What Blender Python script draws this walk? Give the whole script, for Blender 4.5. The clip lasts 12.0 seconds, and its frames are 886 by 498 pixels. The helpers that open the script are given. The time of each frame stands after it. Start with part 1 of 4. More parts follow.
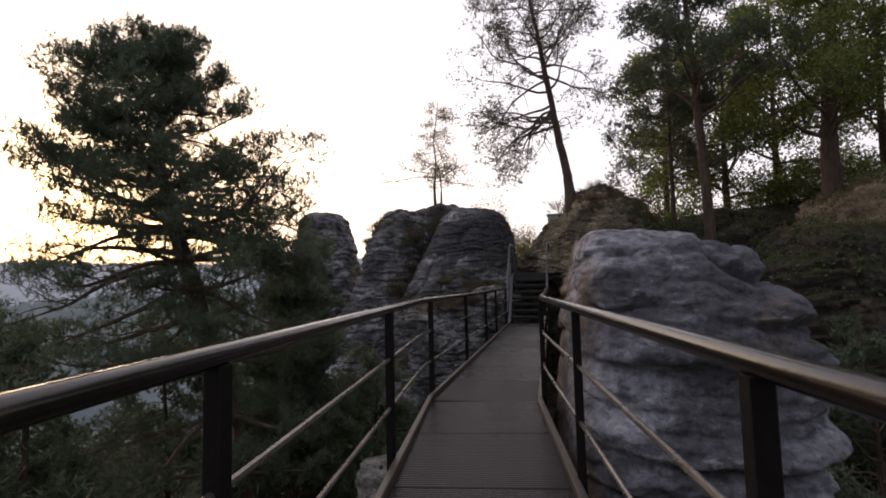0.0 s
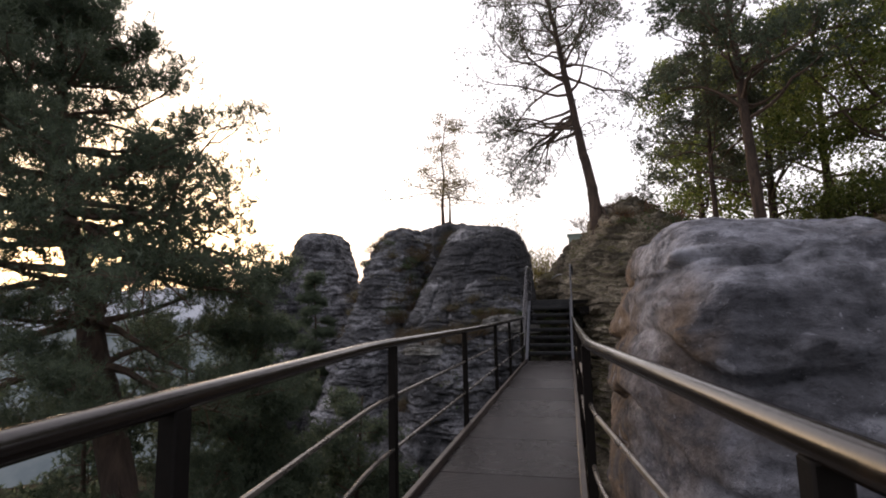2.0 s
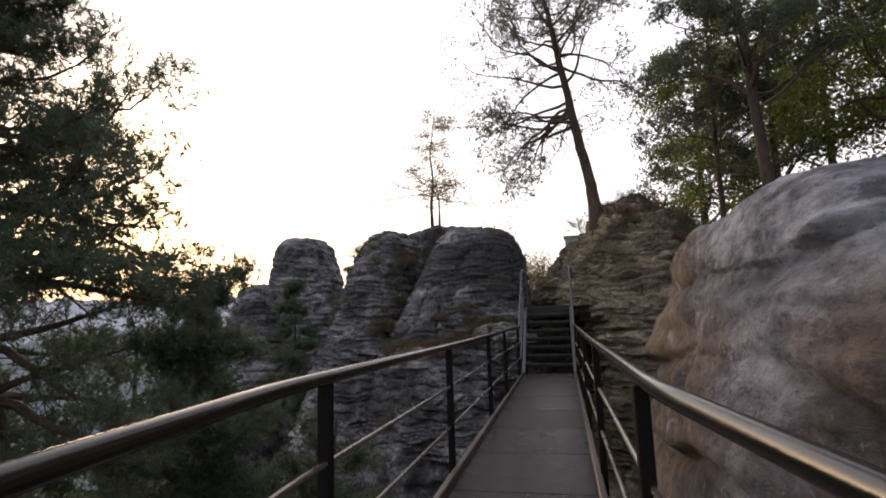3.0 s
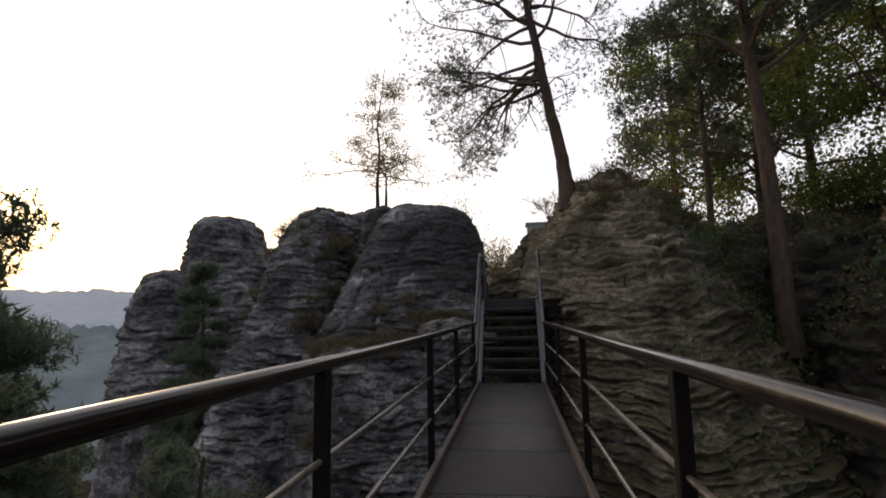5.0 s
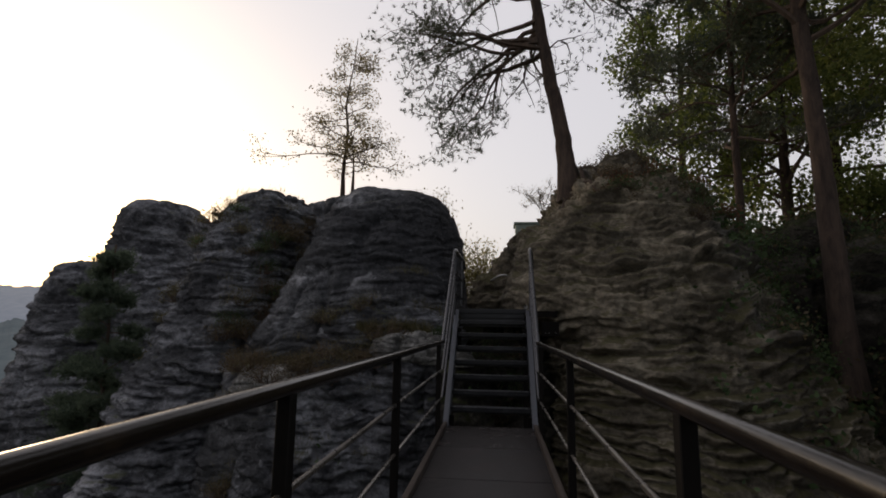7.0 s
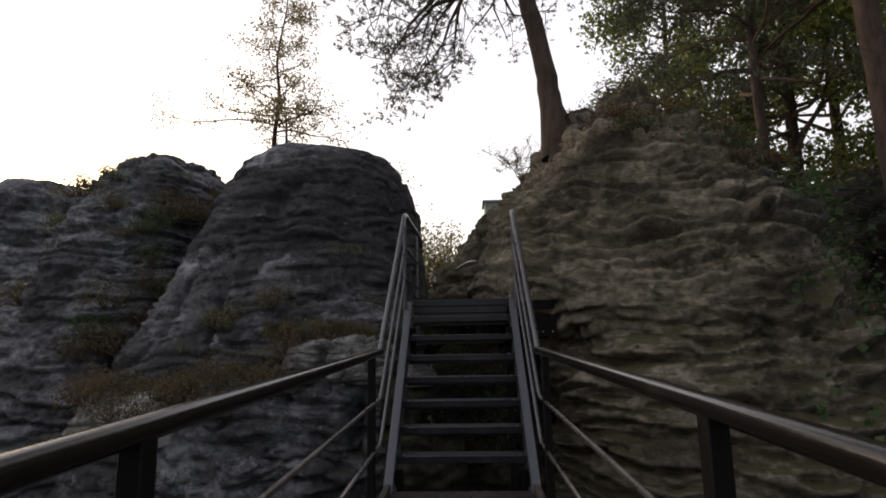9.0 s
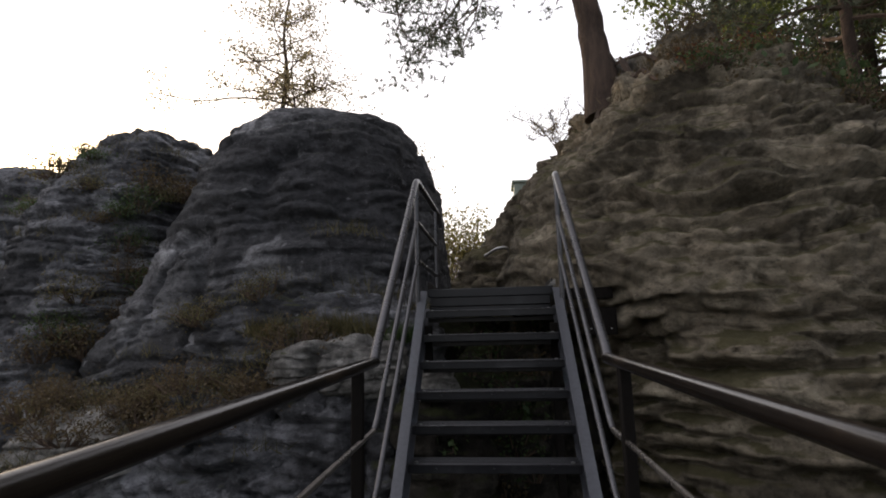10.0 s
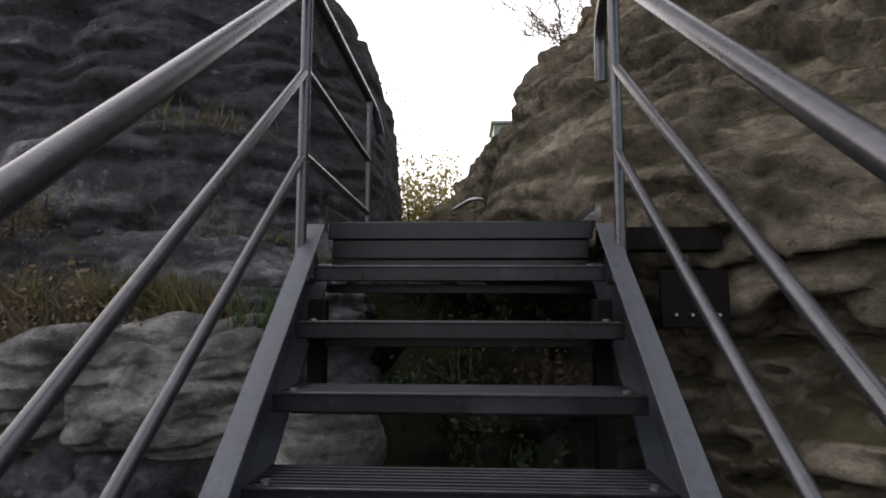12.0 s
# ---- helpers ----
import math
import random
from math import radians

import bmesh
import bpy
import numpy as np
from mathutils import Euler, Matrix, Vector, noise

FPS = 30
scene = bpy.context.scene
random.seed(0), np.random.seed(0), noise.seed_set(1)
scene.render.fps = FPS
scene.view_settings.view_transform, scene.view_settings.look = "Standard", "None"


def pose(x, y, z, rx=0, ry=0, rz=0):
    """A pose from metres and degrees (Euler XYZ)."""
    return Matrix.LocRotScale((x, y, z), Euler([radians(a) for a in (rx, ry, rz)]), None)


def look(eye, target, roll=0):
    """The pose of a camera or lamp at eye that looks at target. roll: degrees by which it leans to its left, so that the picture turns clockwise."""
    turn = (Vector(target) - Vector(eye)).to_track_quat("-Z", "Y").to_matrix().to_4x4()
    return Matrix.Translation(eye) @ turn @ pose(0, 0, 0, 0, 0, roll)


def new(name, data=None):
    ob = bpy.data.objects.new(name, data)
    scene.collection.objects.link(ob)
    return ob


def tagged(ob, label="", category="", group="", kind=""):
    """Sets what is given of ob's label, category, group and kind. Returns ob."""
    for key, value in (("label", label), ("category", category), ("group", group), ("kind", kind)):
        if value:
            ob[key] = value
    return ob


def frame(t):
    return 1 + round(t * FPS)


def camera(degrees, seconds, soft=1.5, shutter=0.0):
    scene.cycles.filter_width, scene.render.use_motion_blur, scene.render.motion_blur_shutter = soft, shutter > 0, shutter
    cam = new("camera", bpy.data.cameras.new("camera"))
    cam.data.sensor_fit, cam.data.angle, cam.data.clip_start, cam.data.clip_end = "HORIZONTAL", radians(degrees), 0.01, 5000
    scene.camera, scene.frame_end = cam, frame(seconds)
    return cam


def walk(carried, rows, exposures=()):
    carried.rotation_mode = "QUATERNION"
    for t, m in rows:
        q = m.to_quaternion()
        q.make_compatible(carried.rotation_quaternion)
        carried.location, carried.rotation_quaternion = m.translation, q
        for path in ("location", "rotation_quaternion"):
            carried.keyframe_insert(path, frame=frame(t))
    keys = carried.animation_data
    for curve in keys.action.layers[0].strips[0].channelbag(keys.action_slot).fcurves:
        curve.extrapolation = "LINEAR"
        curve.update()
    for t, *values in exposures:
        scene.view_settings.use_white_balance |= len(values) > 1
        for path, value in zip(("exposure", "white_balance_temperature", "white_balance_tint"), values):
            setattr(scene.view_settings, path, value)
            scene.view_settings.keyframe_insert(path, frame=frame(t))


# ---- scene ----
cam = camera(82.0, 12.0, 1.8)
PATH = [
    (0, (1.573, -4.501, 1.066), (1.143, -2.554, 1.221), -1.4),
    (0.5, (1.525, -3.935, 1.078), (1.095, -1.991, 1.263), -1.0),
    (1, (1.474, -3.364, 1.101), (0.982, -1.44, 1.341), -1.0),
    (1.5, (1.399, -2.791, 1.115), (0.965, -0.855, 1.373), -1.9),
    (2, (1.354, -2.182, 1.114), (0.869, -0.26, 1.376), -1.2),
    (2.5, (1.272, -1.622, 1.116), (0.784, 0.301, 1.375), -0.9),
    (2.7, (1.241, -1.381, 1.147), (0.764, 0.54, 1.437), -1.6),
    (4.3, (0.962, 0.723, 1.165), (0.577, 2.667, 1.433), -1.0),
    (4.5, (0.945, 0.929, 1.153), (0.566, 2.873, 1.434), -1.1),
    (5, (0.895, 1.531, 1.113), (0.611, 3.492, 1.386), -1.1),
    (5.5, (0.882, 2.141, 1.135), (0.634, 4.105, 1.421), -1.4),
    (6, (0.821, 2.726, 1.147), (0.56, 4.689, 1.428), -0.9),
    (6.5, (0.811, 3.356, 1.189), (0.639, 5.325, 1.5), -1.7),
    (7, (0.863, 4.076, 1.177), (0.637, 6.039, 1.489), 0.9),
    (7.2, (0.865, 4.3, 1.169), (0.653, 6.265, 1.474), 1.0),
    (8.8, (0.791, 6.468, 1.154), (0.703, 8.436, 1.499), -1.4),
    (9, (0.798, 6.625, 1.18), (0.709, 8.598, 1.495), -1.0),
    (9.5, (0.797, 7.224, 1.204), (0.612, 9.198, 1.472), -0.3),
    (10, (0.77, 7.868, 1.203), (0.575, 9.837, 1.5), -1.4),
    (10.5, (0.787, 8.464, 1.21), (0.53, 10.423, 1.521), -0.7),
    (11, (0.768, 9.063, 1.205), (0.512, 11.02, 1.53), 0.3),
    (11.5, (0.741, 9.642, 1.192), (0.609, 11.622, 1.442), -0.1),
    (12, (0.738, 10.189, 1.199), (0.662, 12.178, 1.401), 0.1),
]
walk(cam, [(t, look(eye, target, roll)) for t, eye, target, roll in PATH],
     [(0, -0.16, 6500, 18), (2.5, 0.24, 6500, 16), (4.5, 0.02, 6500, 13), (5.5, -0.38, 6500, 12), (7, -0.72, 6500, 12), (8.8, -0.12, 6500, 12), (9.5, 0.1, 6500, 12), (11, 0.42, 6500, 12), (11.5, 0.56, 6500, 12), (12, 0.96, 6500, 12)])

# ---- world, sun, exposure ----
world = bpy.data.worlds.new("sky")
scene.world = world
world.use_nodes = True
wn = world.node_tree.nodes
sky = wn.new("ShaderNodeTexSky")
sky.sky_type = "NISHITA"
sky.sun_disc = False
sky.sun_elevation = radians(7)
sky.sun_rotation = radians(-47)
sky.air_density, sky.dust_density, sky.ozone_density = 1.0, 7.0, 1.5
wn["Background"].inputs[1].default_value = 0.15
haze = wn.new("ShaderNodeMix")
haze.data_type, haze.blend_type = "RGBA", "ADD"
haze.inputs[0].default_value = 1.0
world.node_tree.links.new(sky.outputs[0], haze.inputs[6])
# the cloud is brightest on the side of the low sun and dims towards the far side
where = wn.new("ShaderNodeTexCoord")
facing = wn.new("ShaderNodeVectorMath")
facing.operation = "DOT_PRODUCT"
facing.inputs[1].default_value = (-0.73, 0.68, 0.1)
glow = wn.new("ShaderNodeMapRange")
glow.interpolation_type = "SMOOTHSTEP"
for k, v in zip(("From Min", "From Max", "To Min", "To Max"), (-0.9, 0.5, 0.5, 1.35)):
    glow.inputs[k].default_value = v
tint = wn.new("ShaderNodeMix")
tint.data_type, tint.blend_type = "RGBA", "MULTIPLY"
tint.inputs[0].default_value = 1.0
tint.inputs[6].default_value = (4.9, 4.66, 4.68, 1)
world.node_tree.links.new(where.outputs["Generated"], facing.inputs[0])
world.node_tree.links.new(facing.outputs["Value"], glow.inputs["Value"])
world.node_tree.links.new(glow.outputs[0], tint.inputs[7])
world.node_tree.links.new(tint.outputs[2], haze.inputs[7])
world.node_tree.links.new(haze.outputs[2], wn["Background"].inputs[0])

sun = new("sun", bpy.data.lights.new("sun", "SUN"))
sun.data.energy, sun.data.angle, sun.data.color = 0.5, radians(12), (1.0, 0.78, 0.55)
sun.matrix_world = look((-70, 66, 12), (0, 0, 0))


# ---- materials ----
def nodes(name):
    m = bpy.data.materials.new(name)
    m.use_nodes = True
    return m, m.node_tree, m.node_tree.nodes["Principled BSDF"]


def link(nt, a, b):
    nt.links.new(a, b)


def noise_node(nt, scale, detail=6, rough=0.6, vec=None, distortion=0.0):
    n = nt.nodes.new("ShaderNodeTexNoise")
    n.inputs["Scale"].default_value, n.inputs["Detail"].default_value = scale, detail
    n.inputs["Roughness"].default_value, n.inputs["Distortion"].default_value = rough, distortion
    if vec:
        link(nt, vec, n.inputs["Vector"])
    return n.outputs["Fac"]


def ramp(nt, fac, stops):
    r = nt.nodes.new("ShaderNodeValToRGB")
    while len(r.color_ramp.elements) < len(stops):
        r.color_ramp.elements.new(0.5)
    for e, (p, c) in zip(r.color_ramp.elements, stops):
        e.position, e.color = p, (*c, 1) if len(c) == 3 else c
    link(nt, fac, r.inputs[0])
    return r.outputs[0]


def mixc(nt, fac, a, b, mode="MIX"):
    m = nt.nodes.new("ShaderNodeMix")
    m.data_type, m.blend_type = "RGBA", mode
    if isinstance(fac, float):
        m.inputs[0].default_value = fac
    else:
        link(nt, fac, m.inputs[0])
    for s, v in ((m.inputs[6], a), (m.inputs[7], b)):
        if isinstance(v, tuple):
            s.default_value = (*v, 1)
        else:
            link(nt, v, s)
    return m.outputs[2]


def mathn(nt, op, a, b=0.0):
    m = nt.nodes.new("ShaderNodeMath")
    m.operation = op
    for s, v in ((m.inputs[0], a), (m.inputs[1], b)):
        if isinstance(v, (int, float)):
            s.default_value = v
        else:
            link(nt, v, s)
    return m.outputs[0]


def world_pos(nt, stretch=(1, 1, 1)):
    g = nt.nodes.new("ShaderNodeNewGeometry")
    mp = nt.nodes.new("ShaderNodeMapping")
    mp.inputs["Scale"].default_value = stretch
    link(nt, g.outputs["Position"], mp.inputs["Vector"])
    return mp.outputs[0]


def bump(nt, bsdf, height, strength=0.4, dist=0.02):
    b = nt.nodes.new("ShaderNodeBump")
    b.inputs["Strength"].default_value, b.inputs["Distance"].default_value = strength, dist
    link(nt, height, b.inputs["Height"])
    link(nt, b.outputs[0], bsdf.inputs["Normal"])


def rock_mat(name, light, mid, dark, stain=0.5, moss=0.0, moss_col=(0.05, 0.055, 0.02), warm=None, mott=0.85, side=None, crust=None):
    """side: x range over which the warm brown face gives way to the other colours."""
    m, nt, b = nodes(name)
    p = world_pos(nt)
    ps = world_pos(nt, (0.75, 0.75, 2.2))
    n1 = noise_node(nt, 0.9, 8, 0.62, ps, 0.3)
    col = ramp(nt, n1, [(0.3, dark), (0.48, mid), (0.7, light)])
    n2 = noise_node(nt, 0.55, 7, 0.65, p, 0.4)
    st = ramp(nt, n2, [(0.52 - 0.1 * stain, (0, 0, 0)), (0.58, (1, 1, 1))])
    col = mixc(nt, st, col, mixc(nt, 0.8, col, tuple(c * 0.22 for c in mid)))
    if warm:
        n5 = noise_node(nt, 0.5, 5, 0.6, world_pos(nt, (1, 1, 0.7)), 0.2)
        if side:
            sx = nt.nodes.new("ShaderNodeSeparateXYZ")
            link(nt, p, sx.inputs[0])
            mr = nt.nodes.new("ShaderNodeMapRange")
            mr.inputs["From Min"].default_value, mr.inputs["From Max"].default_value = side
            mr.inputs["To Min"].default_value, mr.inputs["To Max"].default_value = 0.3, -0.14
            link(nt, sx.outputs[0], mr.inputs["Value"])
            n5 = mathn(nt, "ADD", n5, mr.outputs[0])
        col = mixc(nt, ramp(nt, n5, [(0.55, (0, 0, 0)), (0.68, (0.85, 0.85, 0.85))]), col, warm)
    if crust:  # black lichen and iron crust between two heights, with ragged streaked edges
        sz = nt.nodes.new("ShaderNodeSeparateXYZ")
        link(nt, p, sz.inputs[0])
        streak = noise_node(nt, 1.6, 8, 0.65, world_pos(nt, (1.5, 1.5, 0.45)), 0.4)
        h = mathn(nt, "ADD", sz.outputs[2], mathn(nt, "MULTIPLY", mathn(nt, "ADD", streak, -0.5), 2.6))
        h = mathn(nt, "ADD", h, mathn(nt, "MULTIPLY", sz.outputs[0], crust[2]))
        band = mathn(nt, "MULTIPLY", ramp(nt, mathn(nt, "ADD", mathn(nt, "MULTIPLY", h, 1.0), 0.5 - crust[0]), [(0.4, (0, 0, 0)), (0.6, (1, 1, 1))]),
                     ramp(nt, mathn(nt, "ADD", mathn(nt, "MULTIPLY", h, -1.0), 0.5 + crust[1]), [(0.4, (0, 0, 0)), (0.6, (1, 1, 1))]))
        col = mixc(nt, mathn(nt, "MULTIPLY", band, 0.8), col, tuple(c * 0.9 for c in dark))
    n7 = noise_node(nt, 2.3, 9, 0.7, world_pos(nt, (0.8, 0.8, 1.7)), 0.5)
    col = mixc(nt, ramp(nt, n7, [(0.43, (mott, mott, mott)), (0.51, (0, 0, 0))]), col, tuple(c * 0.75 for c in dark))
    n3 = noise_node(nt, 11.0, 6, 0.7, p)
    col = mixc(nt, 0.75, col, ramp(nt, n3, [(0.3, (0.2, 0.2, 0.2)), (0.62, (0.8, 0.8, 0.8))]), "OVERLAY")
    n6 = noise_node(nt, 5.0, 3, 0.5, p)
    col = mixc(nt, ramp(nt, n6, [(0.66, (0, 0, 0)), (0.72, (0.5, 0.5, 0.5))]), col, light)
    n9 = noise_node(nt, 26.0, 5, 0.7, p)
    col = mixc(nt, ramp(nt, n9, [(0.34, (0.5, 0.5, 0.5)), (0.43, (0, 0, 0))]), col, tuple(c * 0.5 for c in dark))
    col = mixc(nt, ramp(nt, n9, [(0.63, (0, 0, 0)), (0.7, (0.55, 0.55, 0.55))]), col, light)
    if moss:
        g = nt.nodes.new("ShaderNodeNewGeometry")
        sep = nt.nodes.new("ShaderNodeSeparateXYZ")
        link(nt, g.outputs["Normal"], sep.inputs[0])
        f = mathn(nt, "ADD", mathn(nt, "MULTIPLY", sep.outputs[2], 0.45), mathn(nt, "MULTIPLY", noise_node(nt, 1.3, 8, 0.7, p), 0.9))
        col = mixc(nt, ramp(nt, f, [(0.95 - 0.35 * moss, (0, 0, 0)), (1.08 - 0.35 * moss, (0.85, 0.85, 0.85))]), col,
                   mixc(nt, n3, moss_col, tuple(c * 1.9 for c in moss_col)))
    link(nt, col, b.inputs["Base Color"])
    b.inputs["Roughness"].default_value = 0.9
    b.inputs["Specular IOR Level"].default_value = 0.25
    n4 = noise_node(nt, 3.2, 13, 0.76, world_pos(nt, (1, 1, 1.6)), 0.3)
    n8 = noise_node(nt, 9.0, 8, 0.72, world_pos(nt, (1, 1, 1.3)), 0.2)
    pits = ramp(nt, n8, [(0.36, (0, 0, 0)), (0.46, (1, 1, 1))])
    bump(nt, b, mathn(nt, "ADD", mathn(nt, "ADD", n4, mathn(nt, "MULTIPLY", pits, 0.16)), mathn(nt, "ADD", mathn(nt, "MULTIPLY", n3, 0.4), mathn(nt, "MULTIPLY", n9, 0.2))), 1.0, 0.11)
    return m


M_BOULDER = rock_mat("boulder_sandstone", (0.54, 0.55, 0.615), (0.37, 0.378, 0.43), (0.13, 0.132, 0.152), 0.6, warm=(0.18, 0.122, 0.074), mott=0.8, side=(1.5, 2.15))
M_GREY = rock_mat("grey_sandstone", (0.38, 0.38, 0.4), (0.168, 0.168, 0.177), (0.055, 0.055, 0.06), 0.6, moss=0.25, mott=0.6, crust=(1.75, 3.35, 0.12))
M_LIGHT = rock_mat("light_grey_sandstone", (0.43, 0.43, 0.46), (0.212, 0.214, 0.232), (0.053, 0.053, 0.058), 0.5, moss=0.3, mott=0.7)
M_BROWN = rock_mat("brown_sandstone", (0.4, 0.345, 0.26), (0.225, 0.19, 0.14), (0.1, 0.085, 0.062), 0.1, mott=0.45, warm=(0.17, 0.165, 0.158), moss=0.8, moss_col=(0.056, 0.05, 0.02))
M_BANK = rock_mat("mossy_bank_rock", (0.3, 0.25, 0.18), (0.18, 0.145, 0.1), (0.09, 0.072, 0.05), 0.1, mott=0.4, moss=0.5, moss_col=(0.07, 0.058, 0.025))
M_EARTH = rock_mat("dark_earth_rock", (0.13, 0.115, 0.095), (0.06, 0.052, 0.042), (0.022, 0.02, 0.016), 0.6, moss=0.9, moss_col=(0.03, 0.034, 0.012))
M_PALE = rock_mat("pale_sandstone", (0.6, 0.58, 0.55), (0.41, 0.395, 0.372), (0.18, 0.172, 0.16), 0.3, moss=0.05)


def metal_mat(name, col, rough=0.4, worn=(0.3, 0.28, 0.25), wear=0.62, metallic=0.6, spec=0.5, vary=0.0):
    m, nt, b = nodes(name)
    p = world_pos(nt)
    n1, n2 = noise_node(nt, 3.0, 6, 0.65, p), noise_node(nt, 45.0, 4, 0.6, p)
    c = mixc(nt, ramp(nt, n1, [(wear, (0, 0, 0)), (wear + 0.14, (0.7, 0.7, 0.7))]), col, worn)
    c = mixc(nt, 0.25, c, ramp(nt, n2, [(0.3, (0.2, 0.2, 0.2)), (0.7, (0.8, 0.8, 0.8))]), "OVERLAY")
    link(nt, c, b.inputs["Base Color"])
    b.inputs["Metallic"].default_value = metallic
    b.inputs["Specular IOR Level"].default_value = spec
    r = nt.nodes.new("ShaderNodeMapRange")
    r.inputs["To Min"].default_value, r.inputs["To Max"].default_value = rough - 0.1, rough + 0.14
    link(nt, n1, r.inputs["Value"])
    each = nt.nodes.new("ShaderNodeObjectInfo").outputs["Random"]
    link(nt, mathn(nt, "ADD", r.outputs[0], mathn(nt, "MULTIPLY", each, vary)), b.inputs["Roughness"])
    bump(nt, b, n2, 0.25, 0.002)
    return m


M_RAIL = metal_mat("worn_bronze_painted_rail", (0.012, 0.009, 0.007), 0.18, (0.05, 0.033, 0.02), 0.56, 0.05, 0.5)
M_BAR = metal_mat("worn_steel_bar", (0.16, 0.145, 0.13), 0.26, (0.3, 0.27, 0.24), 0.5, 0.7, 0.5)
M_STEEL = metal_mat("dull_galvanised_steel", (0.085, 0.085, 0.092), 0.27, (0.15, 0.15, 0.16), 0.55, 0.75)
M_POST = metal_mat("dark_painted_steel", (0.010, 0.0085, 0.0075), 0.7, (0.024, 0.019, 0.015), 0.64, 0.0, 0.08)
M_DECK = metal_mat("dark_grip_plate", (0.012, 0.009, 0.0085), 0.2, (0.026, 0.019, 0.018), 0.5, 0.05, 0.3, 0.16)
M_KERB = metal_mat("scuffed_kerb_steel", (0.05, 0.038, 0.031), 0.42, (0.12, 0.095, 0.078), 0.52, 0.1, 0.4)
M_TREAD = metal_mat("dark_tread_steel", (0.017, 0.018, 0.021), 0.3, (0.05, 0.051, 0.056), 0.54, 0.2, 0.45)
M_BOLT = metal_mat("bright_bolt_steel", (0.4, 0.4, 0.4), 0.3, (0.5, 0.5, 0.5), 0.6, 0.9)
M_STRINGER = metal_mat("blue_grey_stringer_steel", (0.07, 0.073, 0.085), 0.38, (0.09, 0.123, 0.14), 0.55, 0.3)


def bark_mat(name, a, b_):
    m, nt, b = nodes(name)
    n = noise_node(nt, 9.0, 8, 0.7, world_pos(nt, (1, 1, 0.25)), 0.6)
    link(nt, ramp(nt, n, [(0.3, a), (0.65, b_)]), b.inputs["Base Color"])
    b.inputs["Roughness"].default_value = 0.95
    bump(nt, b, n, 1.0, 0.05)
    return m


M_BARK = bark_mat("pine_bark", (0.026, 0.018, 0.014), (0.095, 0.063, 0.046))
M_TWIG = bark_mat("twig_bark", (0.06, 0.045, 0.035), (0.15, 0.10, 0.07))


def leaf_mat(name, a, b_, trans=0.25):
    m, nt, b = nodes(name)
    g = nt.nodes.new("ShaderNodeNewGeometry")
    n = noise_node(nt, 1.2, 3, 0.5, world_pos(nt))
    f = mathn(nt, "ADD", mathn(nt, "MULTIPLY", g.outputs["Random Per Island"], 0.6), mathn(nt, "MULTIPLY", n, 0.4))
    link(nt, ramp(nt, f, [(0.15, a), (0.8, b_)]), b.inputs["Base Color"])
    b.inputs["Roughness"].default_value = 0.6
    b.inputs["Specular IOR Level"].default_value = 0.3
    t = nt.nodes.new("ShaderNodeBsdfTranslucent")
    link(nt, ramp(nt, f, [(0.15, tuple(min(1, c * 1.7) for c in a)), (0.8, tuple(min(1, c * 1.9) for c in b_))]), t.inputs[0])
    mx = nt.nodes.new("ShaderNodeMixShader")
    mx.inputs[0].default_value = trans
    link(nt, b.outputs[0], mx.inputs[1])
    link(nt, t.outputs[0], mx.inputs[2])
    link(nt, mx.outputs[0], nt.nodes["Material Output"].inputs[0])
    return m


M_PINE = leaf_mat("pine_needles", (0.045, 0.066, 0.047), (0.105, 0.13, 0.08), 0.35)
M_PINE2 = leaf_mat("sparse_pine_needles", (0.055, 0.065, 0.045), (0.12, 0.13, 0.085), 0.3)
M_LEAF = leaf_mat("autumn_green_leaves", (0.062, 0.088, 0.026), (0.165, 0.185, 0.05), 0.45)
M_BIRCH = leaf_mat("pale_thin_leaves", (0.12, 0.105, 0.06), (0.24, 0.20, 0.11), 0.55)
M_BUSH = leaf_mat("yellow_green_bush_leaves", (0.11, 0.11, 0.04), (0.27, 0.23, 0.09), 0.45)
M_HEATH = leaf_mat("brown_heather", (0.06, 0.047, 0.026), (0.135, 0.098, 0.05), 0.25)
M_RED = leaf_mat("russet_bilberry_leaves", (0.11, 0.045, 0.025), (0.2, 0.09, 0.045), 0.3)
M_GRASS = leaf_mat("dry_grass", (0.05, 0.052, 0.022), (0.15, 0.125, 0.06), 0.3)
M_FERN = leaf_mat("dark_fern_leaves", (0.03, 0.055, 0.02), (0.075, 0.11, 0.04), 0.3)


def soil_mat():
    m, nt, b = nodes("forest_soil")
    p = world_pos(nt)
    n = noise_node(nt, 0.8, 10, 0.7, p, 0.3)
    n2 = noise_node(nt, 9.0, 6, 0.7, p)
    c = ramp(nt, n, [(0.34, (0.022, 0.03, 0.014)), (0.55, (0.045, 0.04, 0.022)), (0.72, (0.065, 0.047, 0.028))])
    link(nt, mixc(nt, 0.6, c, ramp(nt, n2, [(0.3, (0.25, 0.25, 0.25)), (0.7, (0.75, 0.75, 0.75))]), "OVERLAY"), b.inputs["Base Color"])
    b.inputs["Roughness"].default_value = 1.0
    bump(nt, b, n2, 1.0, 0.12)
    return m


M_SOIL = soil_mat()


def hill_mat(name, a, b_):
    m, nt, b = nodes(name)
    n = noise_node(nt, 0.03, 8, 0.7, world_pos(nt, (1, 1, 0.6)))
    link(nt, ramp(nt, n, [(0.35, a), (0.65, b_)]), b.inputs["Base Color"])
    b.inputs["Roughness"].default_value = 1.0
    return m


